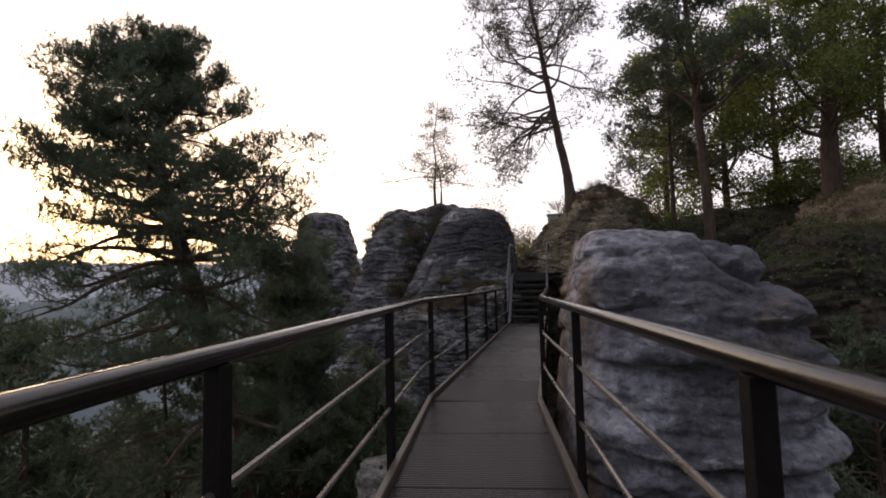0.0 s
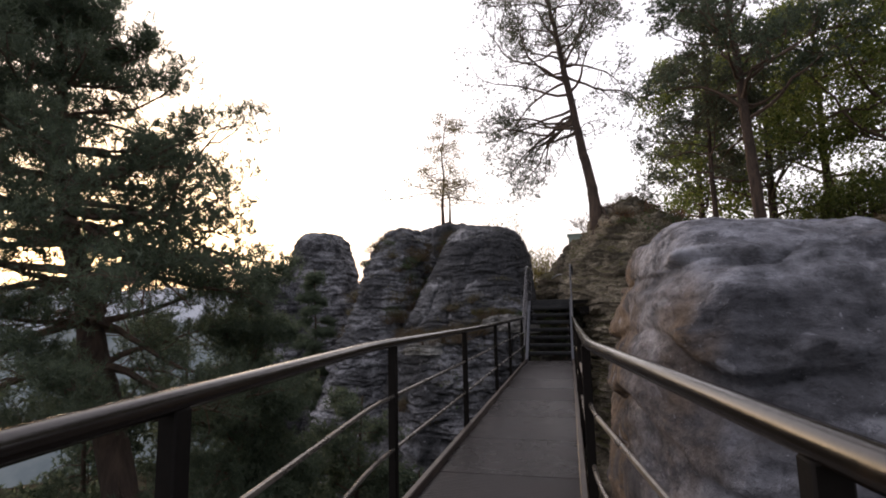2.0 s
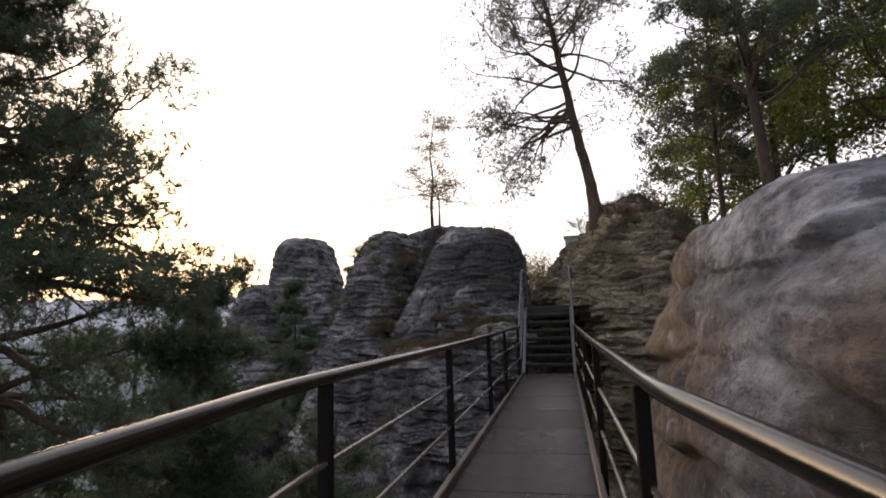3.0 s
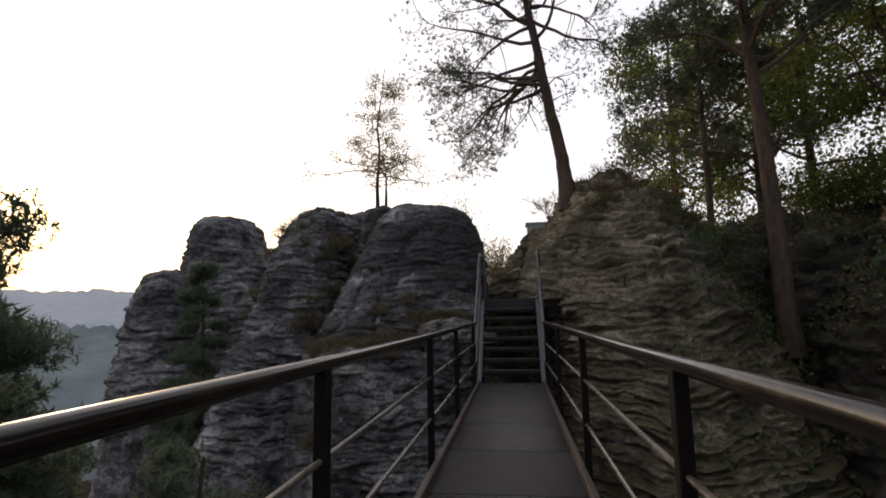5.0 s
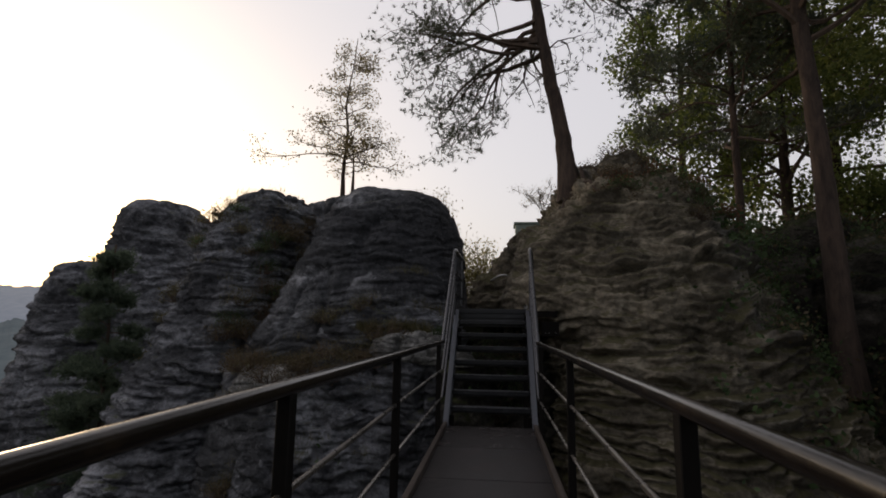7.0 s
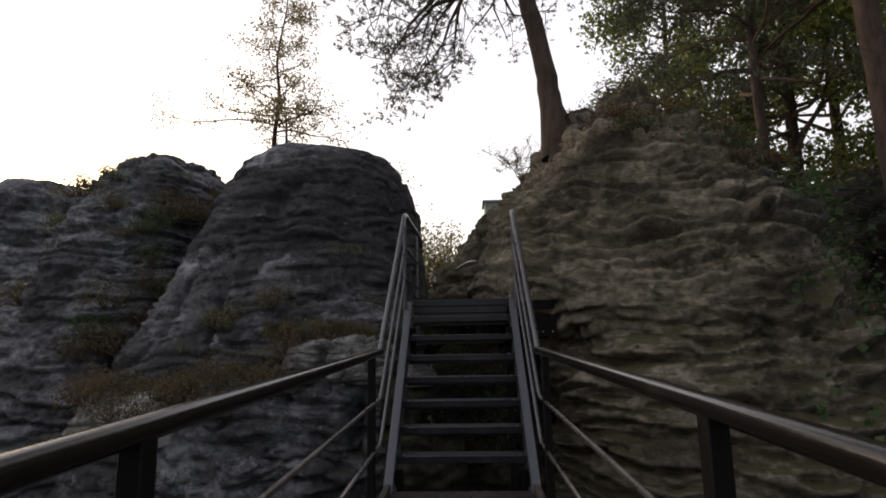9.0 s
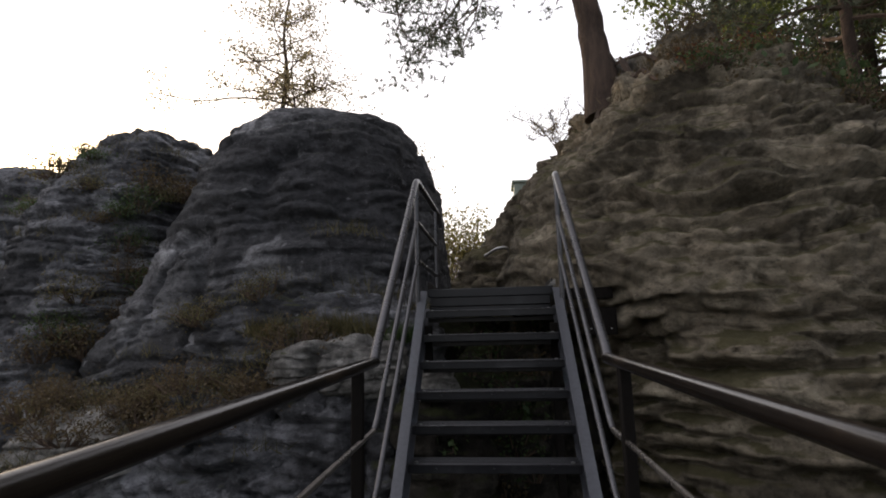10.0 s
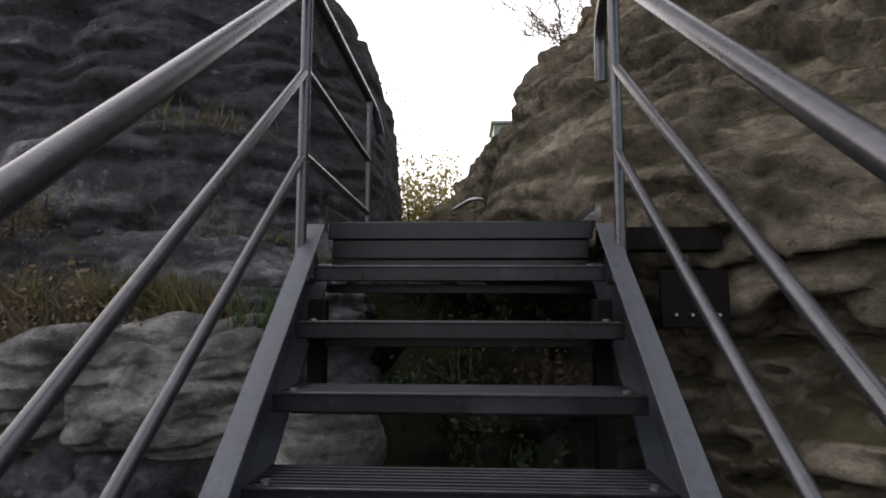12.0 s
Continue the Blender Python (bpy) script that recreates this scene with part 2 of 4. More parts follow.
# the haze of distance is put into the base colours of both ridges
M_HILL_FAR = hill_mat("far_hills_haze_blue", (0.27, 0.31, 0.36), (0.33, 0.36, 0.41))
M_HILL_MID = hill_mat("valley_hills_haze_tint", (0.09, 0.12, 0.135), (0.15, 0.18, 0.185))
M_HUT = metal_mat("grey_green_sheet", (0.32, 0.38, 0.34), 0.6, (0.4, 0.43, 0.4), 0.6, 0.0)


# ---- mesh helpers ----
ORIGIN = {}


def build_mesh(name, V, F):
    """V: (n, 3) array; F: (m, 3 or 4) array, or a list of such arrays."""
    Fs = [np.asarray(f, dtype=np.int32) for f in (F if isinstance(F, list) else [F]) if len(f)]
    me = bpy.data.meshes.new(name)
    V = np.asarray(V, dtype=np.float32)
    me.vertices.add(len(V))
    me.vertices.foreach_set("co", V.ravel())
    me.loops.add(sum(f.size for f in Fs))
    me.loops.foreach_set("vertex_index", np.concatenate([f.ravel() for f in Fs]))
    sizes = np.concatenate([np.full(len(f), f.shape[1]) for f in Fs])
    me.polygons.add(len(sizes))
    me.polygons.foreach_set("loop_start", np.concatenate([[0], np.cumsum(sizes)[:-1]]).astype(np.int32))
    me.update(calc_edges=True)
    me.validate()
    return me


def thing(name, loc, label, category, group="", kind=""):
    ob = new(name)
    ob.location = loc
    ob.empty_display_size = 0.2
    ORIGIN[ob.name] = Vector(loc)
    return tagged(ob, label, category, group, kind)


def part(name, V, F, mat, parent=None, label="", smooth=True):
    V = np.asarray(V, dtype=np.float64)
    if parent:
        V = V - np.array(ORIGIN[parent.name])
    ob = new(name, build_mesh(name, V, F))
    ob.data.materials.append(mat)
    ob.data.polygons.foreach_set("use_smooth", np.full(len(ob.data.polygons), smooth))
    if smooth and len(ob.data.polygons) < 1500:
        ob.data.set_sharp_from_angle(angle=radians(38))
    ORIGIN[ob.name] = ORIGIN[parent.name] if parent else Vector((0, 0, 0))
    if parent:
        ob.parent = parent
    if label:
        tagged(ob, label)
    return ob


def tube(pts, radii, sides=8, caps=True):
    """Vertices and faces of a tube along a line."""
    pts = np.asarray(pts, dtype=float)
    radii = np.broadcast_to(np.asarray(radii, dtype=float), (len(pts),))
    d = np.gradient(pts, axis=0)
    d /= np.linalg.norm(d, axis=1)[:, None] + 1e-9
    ref = np.array((0.0, 0, 1)) if abs(d[:, 2]).mean() < 0.8 else np.array((1.0, 0, 0))
    u = np.cross(d, ref)
    u /= np.linalg.norm(u, axis=1)[:, None] + 1e-9
    w = np.cross(d, u)
    a = np.arange(sides) * 2 * np.pi / sides
    V = pts[:, None] + radii[:, None, None] * (np.cos(a)[None, :, None] * u[:, None] + np.sin(a)[None, :, None] * w[:, None])
    V = V.reshape(-1, 3)
    i, j = np.meshgrid(np.arange(len(pts) - 1), np.arange(sides), indexing="ij")
    a0, a1 = i * sides + j, i * sides + (j + 1) % sides
    F = np.stack([a0, a0 + sides, a1 + sides, a1], -1).reshape(-1, 4)
    if caps:
        n = len(V)
        V = np.vstack([V, pts[:1], pts[-1:]])
        k = np.arange(sides)
        b = (len(pts) - 1) * sides
        F = np.vstack([F, np.stack([k, (k + 1) % sides, np.full(sides, n), np.full(sides, n)], -1)[:, [0, 1, 2, 2]]])[: len(F)]
        T = np.vstack([np.stack([k, (k + 1) % sides, np.full(sides, n)], -1), np.stack([b + (k + 1) % sides, b + k, np.full(sides, n + 1)], -1)])
        return V, [F, T]
    return V, [F]


def join(items):
    """Join (V, [F...]) pairs."""
    Vs, quads, tris, n = [], [], [], 0
    for V, Fs in items:
        for f in Fs:
            (quads if f.shape[1] == 4 else tris).append(f + n)
        Vs.append(V)
        n += len(V)
    out = []
    if quads:
        out.append(np.vstack(quads))
    if tris:
        out.append(np.vstack(tris))
    return np.vstack(Vs), out


def box(c, size, turn=None, bev=0.004):
    """A box with chamfered long edges: centre, size and an optional 3x3 turn."""
    sx, sy, sz = (s / 2 for s in size)
    b = min(bev, sx * 0.4, sy * 0.4, sz * 0.4)
    bm = bmesh.new()
    bmesh.ops.create_cube(bm, size=1, matrix=Matrix.Diagonal((2 * sx, 2 * sy, 2 * sz, 1)))
    if b > 0:
        bmesh.ops.bevel(bm, geom=bm.edges[:], offset=b, segments=1, affect="EDGES")
    bmesh.ops.triangulate(bm, faces=bm.faces[:])
    V = np.array([v.co[:] for v in bm.verts])
    bm.verts.index_update()
    F = np.array([[v.index for v in f.verts] for f in bm.faces])
    bm.free()
    if turn is not None:
        V = V @ np.array(turn).T
    return V + np.array(c), [F]


def beam(a, b, w, h, bev=0.004):
    """A bar from a to b, w wide (level) and h high."""
    a, b = Vector(a), Vector(b)
    d = (b - a).normalized()
    up = Vector((0, 0, 1)) if abs(d.z) < 0.95 else Vector((0, 1, 0))
    x = d.cross(up).normalized()
    z = x.cross(d)
    turn = np.array([x, d, z]).T
    return box((a + b) / 2, (w, (b - a).length, h), turn, bev)


# ---- noise on arrays ----
def hash3(i, seed):
    h = (i[:, 0] * 374761393 + i[:, 1] * 668265263 + i[:, 2] * 2147483647 + seed * 974634777) & 0xFFFFFFFF
    h = ((h ^ (h >> 13)) * 1274126177) & 0xFFFFFFFF
    return ((h ^ (h >> 16)) & 0xFFFFFF) / 0xFFFFFF


def vnoise(P, seed=0):
    i = np.floor(P).astype(np.int64)
    f = P - i
    f = f * f * f * (f * (f * 6 - 15) + 10)
    out = np.zeros(len(P))
    for dx in (0, 1):
        for dy in (0, 1):
            for dz in (0, 1):
                w = (f[:, 0] if dx else 1 - f[:, 0]) * (f[:, 1] if dy else 1 - f[:, 1]) * (f[:, 2] if dz else 1 - f[:, 2])
                out += w * hash3(i + np.array((dx, dy, dz)), seed)
    return out


def fbm(P, octaves=4, seed=0, gain=0.5):
    out, a, tot = np.zeros(len(P)), 1.0, 0.0
    for o in range(octaves):
        out += a * vnoise(P * 2.03 ** o + 17.1 * o, seed + o)
        tot += a
        a *= gain
    return out / tot


def smooth01(x):
    x = np.clip(x, 0, 1)
    return x * x * (3 - 2 * x)


# ---- ground ----
def ground_z(x, y):
    x, y = np.asarray(x, float), np.asarray(y, float)
    z = np.full(x.shape, -6.0)
    z = z + 7.4 * smooth01((x - 2.5) / 6) * smooth01((y - 5) / 9)
    z = z + 0.8 * smooth01((x - 9) / 8) * smooth01((y - 2) / 8)
    z = z + 8.0 * smooth01((y - 13) / 5) * smooth01((x + 9) / 6) * (1 - smooth01((x - 2.5) / 6) * 0.7)
    z = z + 5.2 * smooth01((-y - 5) / 4)
    z = z - 95 * smooth01((-x - 11) / 90)
    return z


def make_ground():
    n = 210
    s = np.linspace(-1, 1, n)
    ax = np.sinh(s * 6.2) / np.sinh(6.2) * 4000
    X, Y = np.meshgrid(ax, ax, indexing="ij")
    P = np.stack([X.ravel(), Y.ravel(), np.zeros(X.size)], -1)
    Z = ground_z(P[:, 0], P[:, 1])
    r = np.hypot(P[:, 0], P[:, 1])
    Z += (fbm(P * 0.35, 5, 3) - 0.5) * 1.3 * np.clip(r / 6, 0.3, 1) + (fbm(P * 0.02, 4, 5) - 0.5) * 10 * smooth01((r - 40) / 200)
    P[:, 2] = Z
    i, j = np.meshgrid(np.arange(n - 1), np.arange(n - 1), indexing="ij")
    a = i * n + j
    F = np.stack([a, a + n, a + n + 1, a + 1], -1).reshape(-1, 4)
    g = part("ground", P, F, M_SOIL)
    tagged(g, "brown forest soil falling from the rocks into a valley", "ground", kind="structure")


make_ground()


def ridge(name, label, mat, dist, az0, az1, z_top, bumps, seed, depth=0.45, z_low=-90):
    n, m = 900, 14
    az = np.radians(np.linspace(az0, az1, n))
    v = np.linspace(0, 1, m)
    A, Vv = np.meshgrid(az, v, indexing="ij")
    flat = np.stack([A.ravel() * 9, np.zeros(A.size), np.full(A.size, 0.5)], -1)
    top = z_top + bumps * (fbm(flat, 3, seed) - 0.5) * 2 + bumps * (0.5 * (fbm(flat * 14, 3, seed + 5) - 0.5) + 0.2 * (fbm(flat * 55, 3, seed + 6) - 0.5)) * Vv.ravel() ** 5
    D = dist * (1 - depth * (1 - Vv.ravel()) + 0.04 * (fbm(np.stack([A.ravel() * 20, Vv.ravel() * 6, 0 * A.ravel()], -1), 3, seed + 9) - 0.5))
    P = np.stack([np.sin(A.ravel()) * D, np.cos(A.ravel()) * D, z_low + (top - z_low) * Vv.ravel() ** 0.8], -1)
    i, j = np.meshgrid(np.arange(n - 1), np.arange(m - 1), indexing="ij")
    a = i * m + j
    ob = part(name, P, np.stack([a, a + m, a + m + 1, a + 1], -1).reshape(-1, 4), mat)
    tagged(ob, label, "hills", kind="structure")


ridge("backdrop_far", "distant hills along the horizon, coloured blue-grey for haze", M_HILL_FAR, 2600, -150, 60, 150, 40, 4)
ridge("backdrop_mid", "wooded hills beyond the valley, haze put into their colour", M_HILL_MID, 700, -140, 20, 2, 26, 8)


# ---- rocks ----
def superring(th, n):
    return (np.abs(np.cos(th)) ** n + np.abs(np.sin(th)) ** n) ** (-1 / n)


def rock(name, c, r, z0, z1, label, mat, seed=0, n_plan=2.6, e=0.5, turn=0.0, shear=(0, 0), slope=(0, 0), taper=0.0,
         nth=300, nv=220, big=0.35, layer=0.42, lay_amp=0.13, crack=0.3, fine=0.035, group="sandstone rocks", knots=None, thin=1.0, calm=None, res=1.0, dip=0.0, lay_w=(0.75, 0.48, 0.26), wav=1.0):
    """A weathered sandstone rock: a layered, rounded block from z0 up to z1 round c, with half widths r. knots: (z, x of one side, x of the other)."""
    phi = np.linspace(0.0, np.pi / 2, 900)
    rr, zz = np.cos(phi) ** e, np.sin(phi) ** e
    nth, nv = int(nth * 0.58 * res), int(nv * 0.67 * res)
    deep = np.where(z0 + (z1 - z0) * zz[1:] < -2.2, 0.25, 1.0)
    arc = np.concatenate([[0], np.cumsum(np.hypot(np.diff(rr) * max(r), np.diff(zz) * (z1 - z0)) * deep)])
    ph = np.interp(np.linspace(0, arc[-1], nv), arc, phi)
    ph[-1] = np.pi / 2 - 1e-4
    R, Z = np.cos(ph) ** e, np.sin(ph) ** e
    th = np.linspace(0, 2 * np.pi, nth, endpoint=False)
    th = th - 0.6 * np.sin(th + np.pi / 2)  # finer on the side of the bridge
    ring = superring(th, n_plan)
    wide = 1 + taper * (1 - Z)
    X = (R * wide)[:, None] * (ring * np.cos(th))[None] * r[0]
    Y = (R * wide)[:, None] * (ring * np.sin(th))[None] * r[1]
    Zz = np.broadcast_to((z0 + (z1 - z0) * Z)[:, None], X.shape).copy()
    if knots:
        kz, kl, kr = (np.array(k) for k in zip(*knots))
        zrow = z0 + (z1 - z0) * Z
        lo, hi = np.interp(zrow, kz, kl), np.interp(zrow, kz, kr)
        X = ((lo + hi) / 2 - c[0])[:, None] + (R * (hi - lo) / 2)[:, None] * (ring * np.cos(th))[None]
    ct, s_ = math.cos(radians(turn)), math.sin(radians(turn))
    X, Y = X * ct - Y * s_, X * s_ + Y * ct
    up = smooth01((Zz - z0) / (z1 - z0))
    Zz = Zz + up * (slope[0] * X + slope[1] * Y)
    X = X + shear[0] * (Zz - z1) + c[0]
    Y = Y + shear[1] * (Zz - z1) + c[1]
    G = np.stack([X, Y, Zz], -1)
    du = np.roll(G, -1, 1) - np.roll(G, 1, 1)
    dv = np.gradient(G, axis=0)
    N = np.cross(du, dv).reshape(-1, 3)
    N /= np.linalg.norm(N, axis=1)[:, None] + 1e-9
    P = G.reshape(-1, 3)
    S = seed * 31.7
    flat = np.array((1.0, 1.0, 1.9))
    d = big * 2.4 * (fbm(P * 0.45 + S, 4, seed, 0.55) - 0.5)
    d0 = d.copy()
    warp = P[:, 2] + layer * 1.5 * (fbm(P * np.array((0.3, 0.3, 0.15)) + S, 3, seed + 3) - 0.5) * 2
    warp = warp + dip * (P[:, 0] - c[0])
    for k, (th_, amp) in enumerate(((layer * 1.9, lay_amp * lay_w[0]), (layer * 0.7, lay_amp * lay_w[1]), (layer * 0.3, lay_amp * lay_w[2] * thin))):
        q = warp / th_ + k * 3.3 + wav * (0.5 + 0.45 * k) * (fbm(P * np.array((1.1, 1.1, 0.7)) * (1 + 0.5 * k) + S, 3, seed + 30 + k) - 0.5) * 2
        li = np.floor(q)
        f = q - li
        gap = np.minimum(f, 1 - f)
        mod = smooth01((fbm(P * np.array((0.8, 0.8, 1.3)) * (1 + 0.6 * k) + S + 9 * k, 4, seed + 20 + k) - 0.42) / 0.2)
        pill = (1 - f) ** 0.75 * smooth01(f / 0.09)
        off = hash3(np.stack([li.astype(np.int64), np.full(len(li), k), np.full(len(li), seed)], -1), 5) - 0.5
        loc = fbm(np.stack([P[:, 0] * 0.7, P[:, 1] * 0.7, li * 7.3], -1), 3, seed + 40 + k) - 0.5
        d += amp * (off * 0.4 + loc * 1.6) + amp * (0.12 + 1.35 * mod) * pill
        d -= amp * 0.5 * mod * np.exp(-(gap * th_ / 0.03) ** 2)
    if crack:
        cr = np.abs(fbm(np.stack([P[:, 0] * 0.5 + S, P[:, 1] * 0.5, P[:, 2] * 0.12], -1), 2, seed + 60) - 0.5)
        d -= crack * np.exp(-(cr / 0.012) ** 2) * smooth01((fbm(P * 0.3 + S, 2, seed + 61) - 0.35) / 0.2)
    pit = fbm(P * np.array((2.2, 2.2, 3.4)) + S, 2, seed + 70)
    d -= 0.1 * min(1, fine / 0.045) ** 2 * smooth01((pit - 0.66) / 0.08)
    r1 = 1 - np.abs(2 * fbm(P * flat * 1.5 + S, 3, seed + 75) - 1)
    r2 = 1 - np.abs(2 * fbm(P * flat * 4.5 + S, 3, seed + 77) - 1)
    d -= fine * (2.6 * r1 ** 3 + 1.0 * r2 ** 3)
    d += fine * 1.6 * (fbm(P * 6.0 + S, 3, seed + 80, 0.6) - 0.5)
    if calm:
        d = d0 + (d - d0) * (0.25 + 0.75 * smooth01((calm[1] - P[:, 0]) / (calm[1] - calm[0])))
    d += 0.04 - d.mean()
    P = P + N * d[:, None]
    i, j = np.meshgrid(np.arange(nv - 1), np.arange(nth), indexing="ij")
    a, b = i * nth + j, i * nth + (j + 1) % nth
    F = np.stack([a, b, b + nth, a + nth], -1).reshape(-1, 4)
    cap = np.vstack([P, P[-nth:].mean(0)[None]])
    k = np.arange(nth) + (nv - 1) * nth
    T = np.stack([k, np.roll(k, -1), np.full(nth, len(P))], -1)
    ob = part(name, cap, [F, T], mat)
    return tagged(ob, label, "rock", group)


rock("boulder", (2.6, 1.5), (1.2, 1.72), -6, 1.62, "huge rounded pale grey sandstone boulder beside the footbridge", M_BOULDER, 1, n_plan=3.3, e=0.42, shear=(0, 0.06),
     knots=[(-6, 1.6, 3.3), (-0.8, 1.58, 3.75), (0.28, 1.54, 3.95), (0.84, 1.5, 3.85), (1.3, 1.47, 3.6), (1.62, 1.3, 3.4)],
     nth=480, nv=400, big=0.09, layer=0.46, lay_amp=0.105, crack=0.1, fine=0.02, thin=0.5, res=1.25, dip=0.12, lay_w=(0.3, 1.1, 0.3), wav=0.4, calm=(2.3, 1.5))
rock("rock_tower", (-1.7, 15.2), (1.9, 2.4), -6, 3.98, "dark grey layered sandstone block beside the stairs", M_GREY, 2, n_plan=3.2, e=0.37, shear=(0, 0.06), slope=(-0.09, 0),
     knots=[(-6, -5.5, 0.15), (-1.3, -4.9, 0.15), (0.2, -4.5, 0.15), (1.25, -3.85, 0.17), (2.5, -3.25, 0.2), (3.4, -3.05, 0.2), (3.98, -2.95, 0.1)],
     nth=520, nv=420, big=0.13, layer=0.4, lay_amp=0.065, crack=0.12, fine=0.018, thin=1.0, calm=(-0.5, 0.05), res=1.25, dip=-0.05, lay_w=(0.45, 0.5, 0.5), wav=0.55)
rock("rock_tower", (-4.7, 15.6), (1.4, 2.2), -8, 4.3, "grey layered sandstone tower with plants on top", M_LIGHT, 5, n_plan=2.9, e=0.58, shear=(0, 0.13),
     knots=[(-8, -8, -4.2), (-1.8, -7.05, -4.0), (0.2, -6.6, -3.7), (1.85, -6.2, -3.4), (3.4, -5.95, -3.2), (4.42, -5.7, -3.1)],
     nth=420, nv=420, big=0.2, layer=0.36, lay_amp=0.11, crack=0.15, fine=0.03, res=1.15, lay_w=(0.5, 0.6, 0.34), wav=0.6)
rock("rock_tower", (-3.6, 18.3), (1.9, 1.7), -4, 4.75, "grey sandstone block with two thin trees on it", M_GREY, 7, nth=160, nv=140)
rock("rock_pillar", (-9.3, 18.4), (1.4, 1.7), -10, 4.8, "tall layered sandstone pillar above the valley", M_LIGHT, 9,
     n_plan=2.8, e=0.38, taper=0.2, nth=280, nv=320, layer=0.36, lay_amp=0.085, big=0.2, crack=0.1, fine=0.028, wav=0.5, lay_w=(0.5, 0.6, 0.34))
rock("rock_pillar", (-10.7, 17.7), (1.5, 2.0), -12, 2.8, "lower shoulder of a layered sandstone pillar", M_LIGHT, 11,
     n_plan=2.6, e=0.42, taper=0.35, nth=280, nv=300, layer=0.36, lay_amp=0.1, big=0.2, crack=0.1, fine=0.028, wav=0.5, lay_w=(0.5, 0.6, 0.34))
rock("rock_hill", (3.2, 15.6), (2.5, 3.5), -5, 4.42, "brown sandstone hill with moss and roots beside the stairs", M_BROWN, 13, n_plan=2.3, e=0.48, shear=(0, 0.25),
     knots=[(-5, 1.5, 7.4), (-2, 1.5, 7.0), (0, 1.45, 6.45), (1.1, 1.3, 5.95), (1.5, 0.72, 5.9), (1.8, 0.69, 5.8), (2.8, 1.0, 5.45), (3.8, 1.5, 4.95), (4.2, 1.77, 4.4), (4.42, 1.9, 4.2)],
     nth=600, nv=460, big=0.18, layer=0.42, lay_amp=0.17, crack=0.08, fine=0.034, thin=1.1, res=1.35, dip=0.06, lay_w=(0.4, 0.75, 0.42), wav=0.65, calm=(2.0, 0.8))
rock("rock_hill", (3.5, 18.4), (1.9, 2.2), -3, 4.0, "brown weathered sandstone beyond the gap", M_BROWN, 15,
     e=0.6, taper=0.2, nth=260, nv=220, layer=0.4)
rock("rock_hill", (1.75, 18.3), (1.6, 1.1), -3, 3.95, "low brown sandstone shoulder in the gap", M_BROWN, 29, e=0.6, nth=240, nv=220, layer=0.3, big=0.12,
     knots=[(-3, -0.4, 3.2), (1.5, -0.3, 3.2), (2.2, -0.18, 3.2), (3.3, 0.47, 3.5), (3.7, 0.7, 3.5), (3.95, 0.8, 3.5)])
rock("rock_bank", (8.9, 11.4), (2.3, 2.3), -6, 2.5, "dark mossy rock on the slope", M_EARTH, 31, e=0.5, taper=0.3, nth=220, nv=190, big=0.4, fine=0.06)
rock("rock_bank", (7.6, 15.4), (2.6, 1.7), -4, 3.4, "earthy rock behind the pine trunk", M_EARTH, 33, e=0.6, taper=0.3, nth=180, nv=160, big=0.4, fine=0.06)
rock("rock_bank", (12.4, 14.3), (3.5, 4.2), -6, 4.25, "mossy earth-covered rock bank under tall trees", M_BANK, 17,
     e=0.6, taper=0.35, nth=270, nv=210, big=0.6, layer=0.5, fine=0.08)
rock("rock_ledge", (-1.7, 12.7), (1.8, 0.9), -6, 0.6, "grey sandstone ledge under the heather", M_LIGHT, 19,
     n_plan=3, e=0.4, nth=340, nv=260, big=0.2, layer=0.3, lay_amp=0.13)
rock("pale_rock", (-0.62, 12.42), (0.6, 0.42), 0.66, 1.08, "pale rounded sandstone block beside the stairs", M_PALE, 21,
     e=0.55, n_plan=3, taper=-0.22, nth=300, nv=190, big=0.14, layer=0.2, lay_amp=0.06, crack=0.14, fine=0.035, wav=0.8)
rock("pale_rock", (-2.9, 12.15), (0.5, 0.35), 0.05, 0.52, "low pale sandstone slab on the heather ledge", M_PALE, 24,
     e=0.6, n_plan=3, nth=160, nv=110, big=0.1, layer=0.2, lay_amp=0.04, crack=0.03, fine=0.02)
rock("rock_ledge", (-0.6, 12.5), (0.68, 0.5), -6, 0.68, "layered grey rock under the pale block", M_LIGHT, 22,
     e=0.36, n_plan=3.4, nth=240, nv=260, big=0.15, layer=0.2, lay_amp=0.1, fine=0.03)
rock("rock_ledge", (-1.0, 12.98), (1.3, 0.5), 0.3, 1.5, "weathered grey ledge at the foot of the dark rock", M_LIGHT, 26,
     e=0.5, n_plan=3, nth=260, nv=150, big=0.14, layer=0.22, lay_amp=0.06, crack=0.05, fine=0.035)
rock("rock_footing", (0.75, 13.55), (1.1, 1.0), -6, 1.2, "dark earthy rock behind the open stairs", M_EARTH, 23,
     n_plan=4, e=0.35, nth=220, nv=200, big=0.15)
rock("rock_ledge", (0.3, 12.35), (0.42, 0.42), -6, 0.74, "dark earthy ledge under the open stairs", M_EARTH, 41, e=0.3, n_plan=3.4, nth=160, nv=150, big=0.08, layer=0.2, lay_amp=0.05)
rock("pale_rock", (0.27, 12.06), (0.14, 0.11), 0.62, 0.87, "small pale stone lying under the open stairs", M_PALE, 43, e=0.6, nth=110, nv=70, big=0.04, layer=0.1, lay_amp=0.02, crack=0, fine=0.01)
rock("pale_rock", (-0.75, 2.6), (0.75, 1.0), -6, -1.45, "pale sandstone block below the footbridge", M_PALE, 25, nth=140, nv=140, big=0.1)
